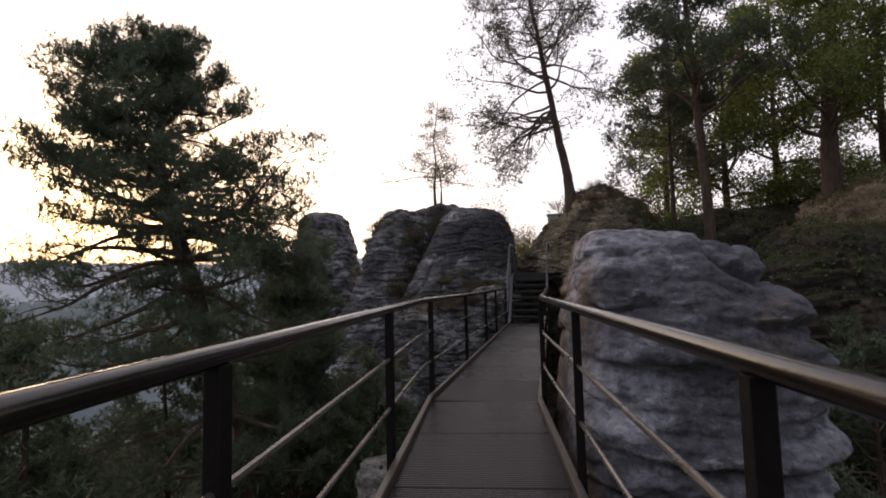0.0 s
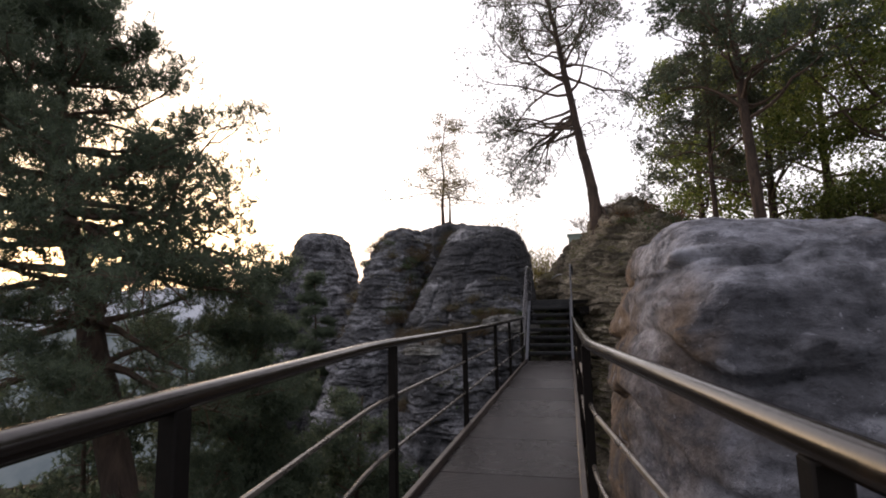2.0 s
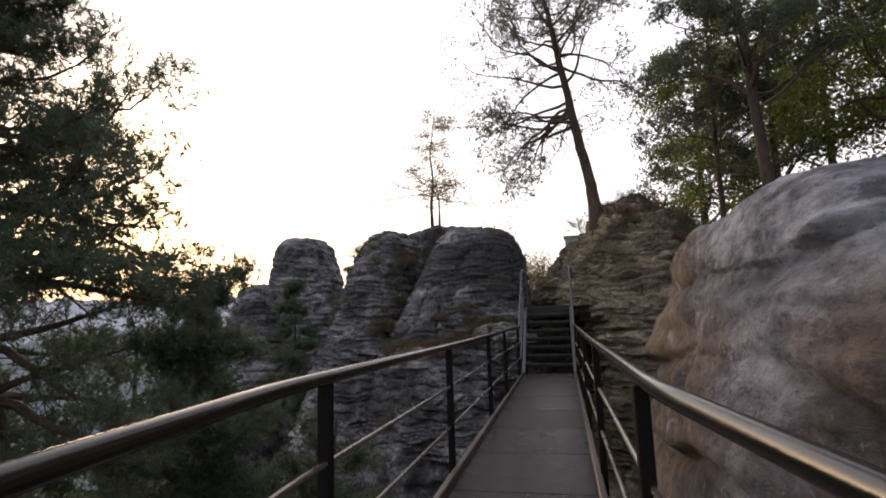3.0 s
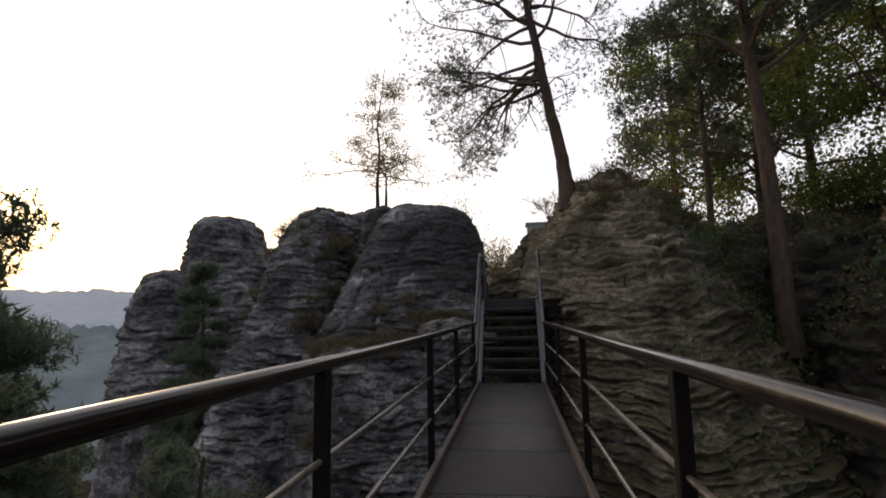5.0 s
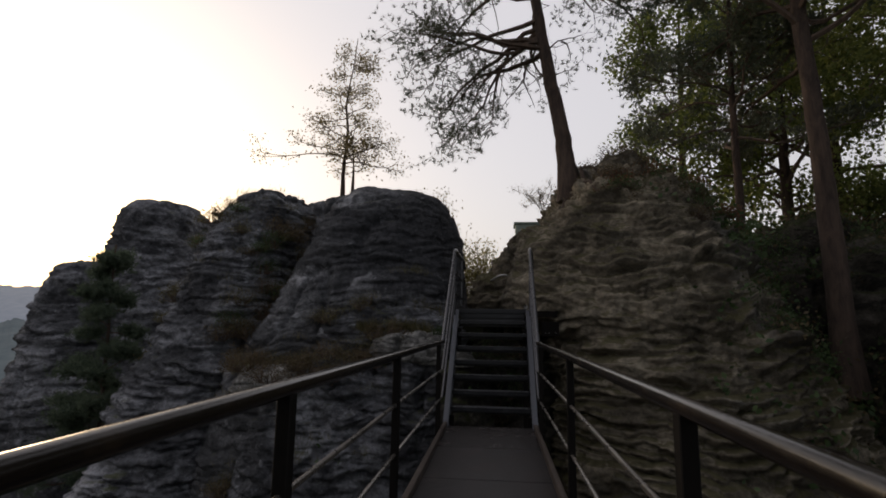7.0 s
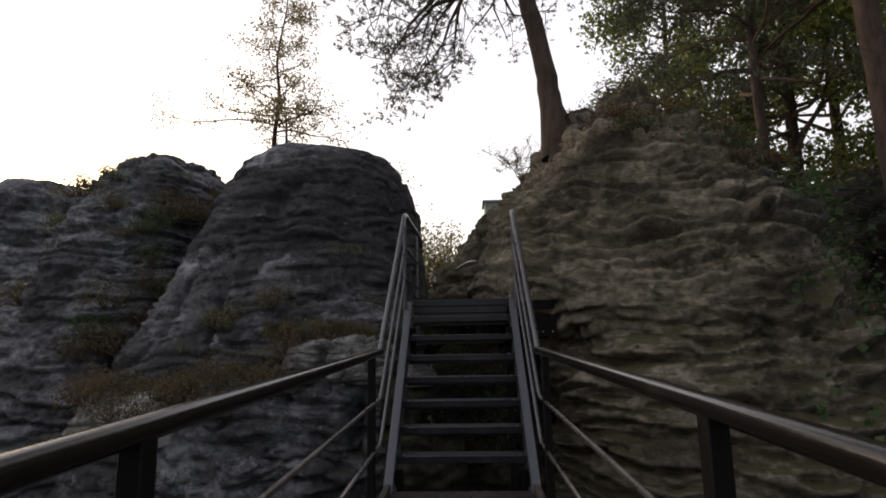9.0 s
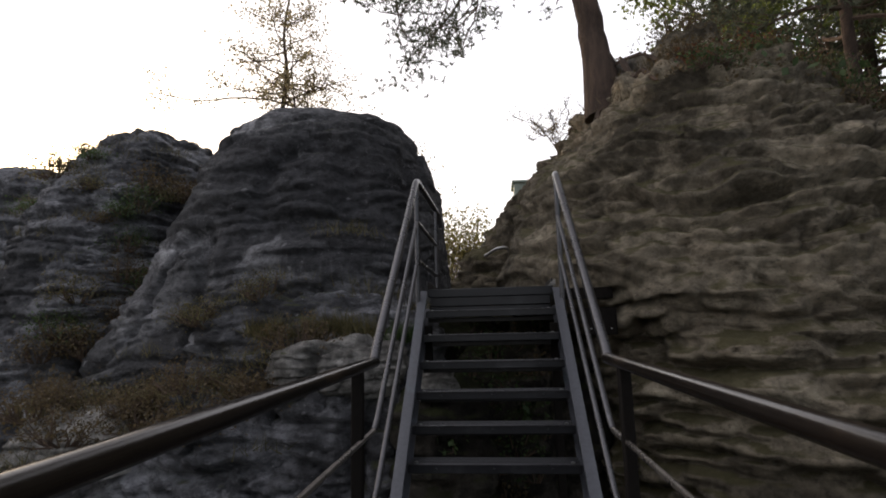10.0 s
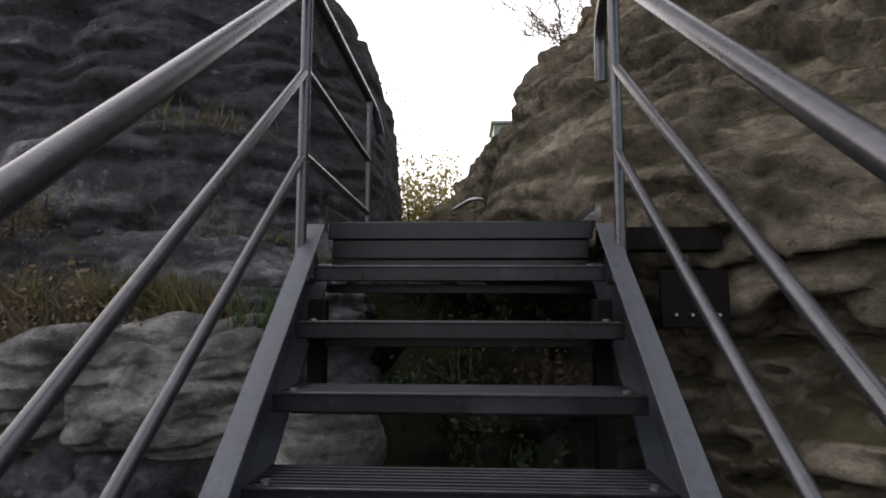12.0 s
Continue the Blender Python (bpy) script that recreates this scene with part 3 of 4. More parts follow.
rock("rock_landing", (2.2, -11.5), (3.0, 3.0), -6, -0.3, "flat sandstone landing at the start of the footbridge", M_BROWN, 27,
     n_plan=4, e=0.25, nth=160, nv=120, big=0.1, lay_amp=0.05)


# ---- footbridge ----
KINK = 0.7


def deck_z(y):
    return float(np.interp(y, [-9, -4.5, 0.7, 4, 7.7, 10.6], [-0.17, -0.135, -0.075, -0.065, -0.03, -0.005]))


def deck_x(y):
    return 0.81 + (KINK - y) * (0.13 if y < KINK else 0.0086)


HALF, RAIL_OFF, RAIL_H = 0.535, {-1: 0.607, 1: 0.597}, 1.055
bridge = thing("footbridge", (deck_x(5), 5, deck_z(5)), "narrow dark steel footbridge with ribbed deck plates", "footbridge")


def deck_plate(y0, y1):
    g = 0.009
    x0, x1, z0, z1 = deck_x(y0), deck_x(y1), deck_z(y0), deck_z(y1)
    L = math.hypot(x1 - x0, y1 - y0) - 2 * g
    d = Vector((x1 - x0, y1 - y0, z1 - z0)).normalized()
    side = Vector((d.y, -d.x, 0)).normalized()
    n = int(L / 0.03)
    prof = []
    for k in range(n):
        s = g + (k + 0.5) * L / n
        prof += [(s - 0.0145, -0.007), (s - 0.0085, -0.0012), (s - 0.005, -0.0002), (s, 0.0), (s + 0.005, -0.0002), (s + 0.0085, -0.0012), (s + 0.0145, -0.007)]
    prof = [(g, -0.04), (g, -0.009)] + prof + [(g + L, -0.009), (g + L, -0.04)]
    o = Vector((x0, y0, z0))
    V = []
    for s, z in prof:
        for sgn in (-1, 1):
            V.append(o + d * s + side * (sgn * (HALF - 0.004)) + Vector((0, 0, z)))
    m = len(prof)
    F = [[2 * k, 2 * k + 1, 2 * ((k + 1) % m) + 1, 2 * ((k + 1) % m)] for k in range(m)]
    part("deck_plate", np.array(V), np.array(F), M_DECK, bridge)


CUTS = [-9 + (KINK + 9) * k / 9 for k in range(10)] + [KINK + (10.68 - KINK) * k / 9 for k in range(1, 10)]
for a_, b_ in zip(CUTS, CUTS[1:]):
    deck_plate(a_, b_)


def offset_line(off, dz, ys):
    return [Vector((deck_x(y) + off, y, deck_z(y) + dz)) for y in ys]


SPANS = [(-9, KINK), (KINK, 10.68)]
for a_, b_ in SPANS:
    for sgn in (-1, 1):
        pa, pb = offset_line(sgn * (HALF + 0.02), 0.012, (a_, b_))
        part("kerb", *beam(pa, pb, 0.05, 0.075, 0.008), M_KERB, bridge, "scuffed brown steel kerb strip")
        pa, pb = offset_line(sgn * (HALF - 0.05), -0.16, (a_, b_))
        part("girder", *beam(pa, pb, 0.09, 0.2, 0.006), M_POST, bridge)
for y in np.arange(-8, 10.6, 1.5):
    pa, pb = offset_line(-HALF + 0.1, -0.1, (y,))[0], offset_line(HALF - 0.1, -0.1, (y,))[0]
    part("cross_beam", *beam(pa, pb, 0.06, 0.1), M_POST, bridge)


def bend(pts, rad=0.1, k=5):
    """Round the corners of a line."""
    pts = [Vector(p) for p in pts]
    out = [pts[0]]
    for a, b, c in zip(pts, pts[1:], pts[2:]):
        r = min(rad, (a - b).length * 0.45, (c - b).length * 0.45)
        p, q = b + (a - b).normalized() * r, b + (c - b).normalized() * r
        for t in np.linspace(0, 1, k):
            out.append(p * (1 - t) ** 2 + b * 2 * t * (1 - t) + q * t ** 2)
    return np.array(out + [pts[-1]])


def fine_line(pts, step=0.5):
    out = []
    for a, b in zip(pts, pts[1:]):
        n = max(1, int(np.linalg.norm(np.subtract(b, a)) / step))
        out += [np.add(a, np.subtract(b, a) * k / n) for k in range(n)]
    return np.array(out + [np.array(pts[-1])])


POSTS = {-1: (-7.8, -5.6, -3.35, -1.15, 1.0, 3.35, 5.75, 7.65, 10.25), 1: (-7.8, -5.6, -3.4, -1.35, 0.85, 3.27, 5.6, 7.85, 10.25)}
BX, BY = {-1: 0.14, 1: 1.31}, 10.5
TOPY, TOPZ = 12.04, 2.455
for sgn in (-1, 1):
    off = sgn * RAIL_OFF[sgn]
    rail = thing("railing", (deck_x(3) + off, 3, deck_z(3)), "worn brown metal bridge railing with two thin lower bars", "railing", "bridge railings")
    for dz, rad, name in ((RAIL_H, 0.029, "handrail"), (RAIL_H - 0.365, 0.0125, "lower_bar"), (RAIL_H - 0.69, 0.0125, "lower_bar")):
        pts = offset_line(off, dz - (rad if name == "handrail" else 0), (-9, KINK - 0.1, 4, 8)) + [Vector((BX[sgn], BY, dz - (rad if name == "handrail" else 0)))]
        part(name, *tube(fine_line(bend(pts, 0.25)), rad, 14 if rad > 0.02 else 8), M_RAIL if rad > 0.02 else M_BAR, rail)
    for y in POSTS[sgn]:
        p = offset_line(off, 0, (y,))[0]
        post = part("post", *box((p.x, p.y, p.z + RAIL_H / 2 - 0.075), (0.05, 0.055, RAIL_H + 0.06), None, 0.004), M_POST, rail)
        part("bracket", *box((p.x - sgn * 0.05, p.y, p.z - 0.09), (0.12, 0.07, 0.1), None, 0.004), M_POST, rail)

# ---- stairs ----
RISE, GO, SX0, SX1, SY = 0.1885, 0.185, 0.207, 1.242, 10.695
stairs = thing("staircase", (0.725, SY, 0), "steep open dark steel stairs up between the rocks", "staircase")
ang = math.atan2(RISE, GO)
for sgn, x in ((-1, SX0 - 0.035), (1, SX1 + 0.035)):
    a, b = Vector((x, SY - 0.13, -0.2)), Vector((x, SY + 8 * GO + 0.02, 8 * RISE - 0.09))
    out = -1 if x < 0.7 else 1
    up_ = Vector((0, -(b - a).z, (b - a).y)).normalized()
    sh = Vector((out * 0.03, 0, 0))
    web = beam(a + sh, b + sh, 0.01, 0.2, 0.003)
    flange = beam(a + up_ * 0.101, b + up_ * 0.101, 0.07, 0.012, 0.004)
    lower = beam(a - up_ * 0.101, b - up_ * 0.101, 0.07, 0.012, 0.004)
    st = part("stringer", *web, M_STRINGER, stairs, "blue-grey steel channel stringer")
    part("flange", *flange, M_STRINGER, st)
    part("flange", *lower, M_STRINGER, st)


def tread(k):
    y, z = SY + k * GO, k * RISE
    items = [box(((SX0 + SX1) / 2, y + 0.012, z - 0.026), (SX1 - SX0, 0.024, 0.052), None, 0.004)]
    for j in range(7):
        items.append(box(((SX0 + SX1) / 2, y + 0.036 + j * 0.0235, z - 0.012), (SX1 - SX0 - 0.01, 0.013, 0.022), None, 0.003))
    items.append(box(((SX0 + SX1) / 2, y + 0.1, z - 0.03), (SX1 - SX0 - 0.012, 0.17, 0.012), None, 0.002))
    t = part("tread", *join(items), M_TREAD, stairs, smooth=False)
    # added strip, imitates the highlight along the tread's glossy front edge
    part("nosing", *box(((SX0 + SX1) / 2, y - 0.001, z + 0.001), (SX1 - SX0 - 0.02, 0.012, 0.008), None, 0.003), M_STEEL, t, "bright worn steel nosing")
    part("support_bar", *box(((SX0 + SX1) / 2, y + 0.18, z - 0.075), (SX1 - SX0, 0.02, 0.035), None, 0.003), M_TREAD, stairs)
    for x in (SX0 + 0.05, SX1 - 0.05, (SX0 + SX1) / 2, SX0 + 0.17, SX1 - 0.17):
        mid = x not in (SX0 + 0.05, SX1 - 0.05)
        if mid:
            V, F = tube([(x, y, z - 0.026), (x, y - 0.008, z - 0.026)], 0.009, 8)
        else:
            V, F = tube([(x, y + 0.03, z), (x, y + 0.03, z + 0.01)], 0.012, 8)
        part("bolt", V, F, M_BOLT if not mid else M_TREAD, t)


for k in range(1, 8):
    tread(k)
TY, TZ = SY + 8 * GO, 8 * RISE
part("landing", *box(((SX0 + SX1) / 2, TY + 0.75, TZ - 0.02), (SX1 - SX0 + 0.02, 1.5, 0.04), None, 0.004), M_TREAD, stairs)
for j, (h, dy) in enumerate(((0.07, 0.0), (0.075, 0.012), (0.065, 0.02))):
    part("fascia_board", *box(((SX0 + SX1) / 2, TY + dy, TZ - 0.035 - j * 0.073), (SX1 - SX0 - (0.0 if j == 0 else 0.03), 0.03, h), None, 0.004), M_TREAD, stairs)
for x, sg in ((SX0 - 0.005, 1), (SX1 + 0.005, -1)):
    part("landing_kerb", *beam((x, TY - 0.01, TZ + 0.02), (x, TY + 1.5, TZ + 0.02), 0.012, 0.09), M_TREAD, stairs)
part("bracket_beam", *box((1.5, TY + 0.02, TZ - 0.07), (0.46, 0.08, 0.09), None, 0.004), M_POST, stairs)
part("bracket_plate", *box((1.62, TY + 0.0, TZ - 0.3), (0.26, 0.02, 0.22), None, 0.004), M_POST, stairs)
for bx in (1.54, 1.6, 1.7):
    part("bolt", *tube([(bx, TY - 0.01, TZ - 0.36), (bx, TY - 0.03, TZ - 0.36)], 0.006, 8), M_BOLT, stairs)
part("end_plate", np.array([(1.2, TY - 0.012, TZ + 0.003), (1.275, TY - 0.012, TZ + 0.003), (1.275, TY - 0.012, TZ + 0.06), (1.2, TY + 0.0, TZ + 0.003), (1.275, TY + 0.0, TZ + 0.003), (1.275, TY + 0.0, TZ + 0.06)]),
     [np.array([(0, 1, 2), (5, 4, 3)]), np.array([(0, 3, 4, 1), (1, 4, 5, 2), (2, 5, 3, 0)])], M_PALE, stairs, "small pale triangular end plate", smooth=False)
for y, z in ((SY + 1.3, -1.5), (SY + 0.2, -1.5)):
    for x in (SX0 + 0.02, SX1 - 0.02):
        top = (y - SY) / GO * RISE - 0.12
        part("support_post", *beam((x, y, z), (x, y, top), 0.06, 0.06), M_POST, stairs)

for sgn in (-1, 1):
    x = BX[sgn]
    sr = thing("stair_railing", (x, 11.2, 0.7), "grey tubular steel stair railing with two lower bars", "railing", "stair railings")
    if sgn < 0:
        far = [Vector((x + 0.02, 13.1, TOPZ - 0.01)), Vector((x + 0.03, 13.36, TOPZ - 0.02)), Vector((x + 0.06, 13.44, TOPZ - 0.16))]
    else:
        far = [Vector((x + 0.02, 12.22, TOPZ)), Vector((x + 0.05, 12.4, TOPZ - 0.03)), Vector((x + 0.055, 12.43, TOPZ - 0.27))]
    line = [Vector((x, BY - 0.01, RAIL_H - 0.029)), Vector((x, BY + 0.04, RAIL_H + 0.03)), Vector((x, TOPY, TOPZ - 0.02))] + far
    part("handrail", *tube(fine_line(bend(line, 0.09)), 0.026, 14), M_STEEL, sr)
    for dz in (0.38, 0.71):
        pts = [Vector((x, BY - 0.01, RAIL_H + 0.015 - dz)), Vector((x, BY + 0.05, RAIL_H + 0.05 - dz)), Vector((x, TOPY, TOPZ - dz))]
        if sgn < 0:
            pts += [Vector((x + 0.025, 13.22, TOPZ - dz - 0.02))]
        part("lower_bar", *tube(fine_line(bend(pts, 0.04)), 0.0165, 10), M_STEEL, sr)
    part("post", *tube([(x, TOPY, 1.25), (x, TOPY, TOPZ - 0.03)], 0.021, 12), M_STEEL, sr)
    part("base_plate", *box((x + sgn * -0.01, TOPY, 1.27), (0.07, 0.08, 0.03), None, 0.004), M_STEEL, sr)
    if sgn < 0:
        part("post", *tube([(x + 0.025, 13.22, TZ - 0.1), (x + 0.025, 13.22, TOPZ - 0.03)], 0.018, 12), M_STEEL, sr)

# a far piece of handrail in the gap
hr = thing("handrail_end", (0.75, 17.0, 2.2), "pale metal handrail end beyond the stairs", "railing")
part("rail", *tube(bend([(0.62, 17.0, 2.42), (0.86, 16.85, 2.54), (1.05, 16.9, 2.54), (1.1, 17.1, 2.22)], 0.08), 0.025, 10), M_BOLT, hr)
part("post", *tube([(1.1, 17.1, 1.0), (1.1, 17.1, 2.32)], 0.022, 10), M_STEEL, hr)

hut = thing("sheet_hut", (1.75, 19.2, 3.7), "small grey-green sheet metal hut on the rock", "hut")
part("wall", *box((1.75, 19.2, 4.07), (0.92, 0.7, 0.4), None, 0.006), M_HUT, hut)
part("roof", *box((1.75, 19.2, 4.29), (1.02, 0.8, 0.05), None, 0.006), M_HUT, hut)
for x in (1.45, 1.75, 2.05):
    part("seam", *box((x, 18.843, 4.07), (0.02, 0.015, 0.38), None, 0.003), M_HUT, hut)


# ---- plants ----
def unit(v):
    return v / (np.linalg.norm(v, axis=-1, keepdims=True) + 1e-9)


def tufts(C, rng, per=8, spread=0.12, blades=9, length=0.11, width=0.02, up=0.4):
    """Needle tufts round the points C."""
    n = len(C)
    P = np.repeat(C, per, 0) + rng.normal(0, spread, (n * per, 3)) * np.array((1, 1, 0.6))
    ax = unit(rng.normal(0, 1, (len(P), 3)) + np.array((0, 0, up)))
    P = np.repeat(P, blades, 0)
    D = unit(np.repeat(ax, blades, 0) * 0.7 + rng.normal(0, 0.75, (len(P), 3)))
    S = unit(np.cross(D, rng.normal(0, 1, (len(P), 3))))
    L = length * rng.uniform(0.6, 1.2, (len(P), 1))
    W = width * rng.uniform(0.7, 1.2, (len(P), 1))
    V = np.stack([P - S * W / 2, P + S * W / 2, P + D * L], 1).reshape(-1, 3)
    return V, np.arange(len(V)).reshape(-1, 3)


def shoots(C, rng, per=4, spread=0.07, needles=22, length=0.15, needle=0.075, width=0.0085):
    """Upturned pine shoots round the points C, each a brush of needles along a short axis."""
    n = len(C) * per
    P = np.repeat(C, per, 0) + rng.normal(0, spread, (n, 3)) * np.array((1, 1, 0.5))
    ax = unit(rng.normal(0, 0.55, (n, 3)) + np.array((0, 0, 0.75)))
    L = length * rng.uniform(0.6, 1.2, (n, 1))
    P, ax, L = (np.repeat(a, needles, 0) for a in (P, ax, L))
    P = P + ax * L * rng.uniform(0, 1, (len(P), 1))
    D = unit(ax * 0.7 + unit(rng.normal(0, 1, P.shape)))
    S = unit(np.cross(D, rng.normal(0, 1, P.shape))) * width / 2
    V = np.stack([P - S, P + S, P + D * needle * rng.uniform(0.7, 1.2, (len(P), 1))], 1).reshape(-1, 3)
    return V, np.arange(len(V)).reshape(-1, 3)


def leaves(C, rng, per=8, spread=0.2, size=0.07):
    n = len(C)
    P = np.repeat(C, per, 0) + rng.normal(0, spread, (n * per, 3)) * np.array((1, 1, 0.7))
    D = unit(rng.normal(0, 1, (len(P), 3)))
    S = unit(np.cross(D, rng.normal(0, 1, (len(P), 3))))
    L = size * rng.uniform(0.6, 1.25, (len(P), 1))
    V = np.stack([P - D * L * 0.5, P + S * L * 0.32, P + D * L * 0.5, P - S * L * 0.32], 1).reshape(-1, 3)
    return V, np.arange(len(V)).reshape(-1, 4)


def wander(p, d, length, rng, segs=7, wob=0.18, lift=0.0):
    pts = [np.array(p, float)]
    d = unit(np.array(d, float))
    for k in range(segs):
        d = unit(d + rng.normal(0, wob, 3) + np.array((0, 0, lift / segs)))
        pts.append(pts[-1] + d * length / segs)
    return np.array(pts)


def tree(name, label, category, trunk, r0, limbs, rng, leaf, leaf_kw, mat, kind="needle", twigs=(7, 4), sub_len=0.4, lift=0.3, dead=0, bark=None, r1=None, bare_twigs=True, wob=0.23, even=False):
    """trunk: points; limbs: (height fraction, azimuth, length, rise[, droop])."""
    th = thing(name, trunk[0], label, category)
    tp = fine_line(bend(trunk, 1.0, 7), 0.5)
    tp[1:-1] += rng.normal(0, r0 * 0.05, tp[1:-1].shape)
    rad = np.linspace(r0, r1 or r0 * 0.18, len(tp))
    rad[0] *= 1.5
    rad[1] *= 1.12
    part("trunk", *tube(tp, rad, 12), bark or M_BARK, th)
    cum = np.linspace(0, 1, len(tp))
    if even:  # heights count along the stem's length
        cum = np.concatenate([[0], np.cumsum(np.linalg.norm(np.diff(tp, axis=0), axis=1))])
        cum = cum / cum[-1]
    tips = []
    for h, az, ln, rise, *droop in limbs:
        wood, hang = [], droop[0] if droop else lift
        p = np.array([np.interp(h, cum, tp[:, k]) for k in range(3)])
        rr = np.interp(h, cum, rad) * 0.5
        d = np.array((math.sin(radians(az)), math.cos(radians(az)), rise))
        line = wander(p, d, ln, rng, 9, wob, hang)
        wood.append(tube(line, np.linspace(min(rr, 0.03 + ln * 0.012), 0.006, len(line)), 5, False))
        for s in range(twigs[0]):
            f = rng.uniform(0.28, 1.0)
            q = np.array([np.interp(f, np.linspace(0, 1, len(line)), line[:, k]) for k in range(3)])
            dd = unit(line[-1] - line[0]) + rng.normal(0, 0.65, 3) * np.array((1, 1, 0.55)) + np.array((0, 0, 0.15))
            l2 = ln * sub_len * rng.uniform(0.5, 1.1) * (1.15 - 0.5 * f)
            br = wander(q, dd, l2, rng, 5, 0.25, hang * 0.8)
            wood.append(tube(br, np.linspace(min(0.014, 0.002 + 0.02 * l2), 0.002 + min(0.002, 0.003 * l2), len(br)), 3, False))
            for w in range(twigs[1]):
                g = rng.uniform(0.35, 1.0)
                q2 = np.array([np.interp(g, np.linspace(0, 1, len(br)), br[:, k]) for k in range(3)])
                tw = wander(q2, rng.normal(0, 1, 3) + np.array((0, 0, 0.35)) + unit(dd), l2 * 0.35, rng, 2, 0.3)
                if bare_twigs:
                    wood.append(tube(tw, np.linspace(min(0.006, 0.0015 + 0.009 * l2), 0.0015, len(tw)), 3, False))
                tips.append(tw[-1])
            tips.append(br[-1])
        tips.append(line[-1])
        part("limb", *join(wood), M_TWIG, th)
    for s in range(dead):
        h = rng.uniform(0.35, 0.8)
        p = np.array([np.interp(h, cum, tp[:, k]) for k in range(3)])
        a = rng.uniform(0, 2 * np.pi)
        line = wander(p, (math.sin(a), math.cos(a), rng.uniform(-0.4, 0.2)), rng.uniform(0.3, 0.9), rng, 6, 0.4, -0.3)
        part("dead_twig", *tube(line, np.linspace(0.012, 0.003, len(line)), 4, False), M_TWIG, th)
    V, F = {"needle": tufts, "shoot": shoots, "leaf": leaves}[kind](np.array(tips), rng, **leaf_kw)
    part("crown", V, F, mat, th, smooth=False)
    return th


def crown(rng, n, h0, h1, length, rise=(0.0, 0.5), az=(0, 360), shape=lambda f: 1.0):
    out = []
    for k in range(n):
        f = (k + rng.uniform(0, 1)) / n
        out.append((h0 + (h1 - h0) * f, rng.uniform(*az) if az != (0, 360) else (k * 137.5 + rng.uniform(-25, 25)), length * shape(f) * rng.uniform(0.75, 1.15), rng.uniform(*rise)))
    return out


rng = np.random.default_rng(11)
PINE_KW = dict(per=5, spread=0.1, blades=10, length=0.11, width=0.019)
# the broad pine over the valley
def pine_bough(h, az, ln, rise):
    return (h, az + rng.uniform(-8, 8), ln * rng.uniform(0.85, 1.08), rise + rng.uniform(-0.06, 0.06))


lim = []
# tiers from the lowest long boughs up to the flat top: height, reach over the bridge, reach over the valley, rise, number
for z, east, west, rise, n in ((-1.6, 1.6, 2.2, -0.25, 6), (-0.8, 1.7, 2.4, -0.25, 6), (0.0, 1.8, 2.7, -0.2, 7), (0.6, 1.8, 2.9, -0.15, 7), (1.1, 1.9, 3.1, -0.12, 7), (1.6, 2.1, 3.1, -0.06, 8), (2.1, 2.5, 2.6, -0.03, 9),
                               (2.5, 2.55, 2.2, 0.0, 10), (2.9, 2.15, 2.2, 0.06, 10), (3.3, 1.8, 2.3, 0.12, 11), (3.7, 1.55, 2.2, 0.2, 11), (4.1, 1.35, 1.9, 0.3, 11), (4.45, 1.1, 1.6, 0.4, 10), (4.75, 0.8, 1.1, 0.6, 8)):
    for k in range(n):
        az = 360 * (k + rng.uniform(0.2, 0.8)) / n
        side = 0.5 + 0.5 * math.sin(radians(az))
        ln = (west + (east - west) * side) * (0.55 + 0.45 * abs(math.sin(radians(az))))
        lim.append(pine_bough((z + 6.5) / 11.35, az, ln, rise))
lim += [pine_bough((2.0 + 0.12 * k + 6.5) / 11.35, 80 + 13 * (k % 4), 2.6 - 0.1 * max(0, k - 3), 0.01 * k - 0.05) for k in range(8)]
lim += [pine_bough((z + 6.5) / 11.35, az, ln, 0.05) for z, az, ln in ((2.3, -80, 2.9), (2.9, -85, 2.5), (1.7, -95, 2.9), (3.6, -100, 2.3), (4.2, -80, 1.9), (4.3, -110, 1.8))]
tree("pine_tree", "broad dark green pine leaning over the valley", "tree", [(-2.8, 2.4, -6.5), (-3.15, 2.45, -1.5), (-3.9, 2.53, 0.8), (-4.41, 2.57, 2.1), (-4.8, 2.6, 3.3), (-4.6, 2.4, 4.85)], 0.25, lim, rng,
     None, dict(per=4, spread=0.08, needles=22, length=0.15, needle=0.075, width=0.0085), M_PINE, kind="shoot", twigs=(8, 4), sub_len=0.34, lift=0.18, dead=26, wob=0.13, even=True)
# lower pine boughs behind it
tree("pine_tree", "dark young pine growing below the bridge", "tree", [(-5.8, 6.2, -7), (-5.9, 6.3, -2), (-6.0, 6.4, 1.2)], 0.12, crown(rng, 26, 0.35, 0.98, 1.7, (-0.1, 0.4), shape=lambda f: 1.1 - 0.6 * f), rng,
     None, PINE_KW, M_PINE, twigs=(7, 4), dead=6, bare_twigs=False)
tree("pine_tree", "dark young pine growing below the bridge", "tree", [(-2.6, 6.6, -6.5), (-2.6, 6.7, -2.5), (-2.5, 6.8, -0.3)], 0.1, crown(rng, 24, 0.3, 0.98, 1.5, (-0.1, 0.4), shape=lambda f: 1.1 - 0.6 * f), rng,
     None, PINE_KW, M_PINE, twigs=(7, 4), dead=4, bare_twigs=False)
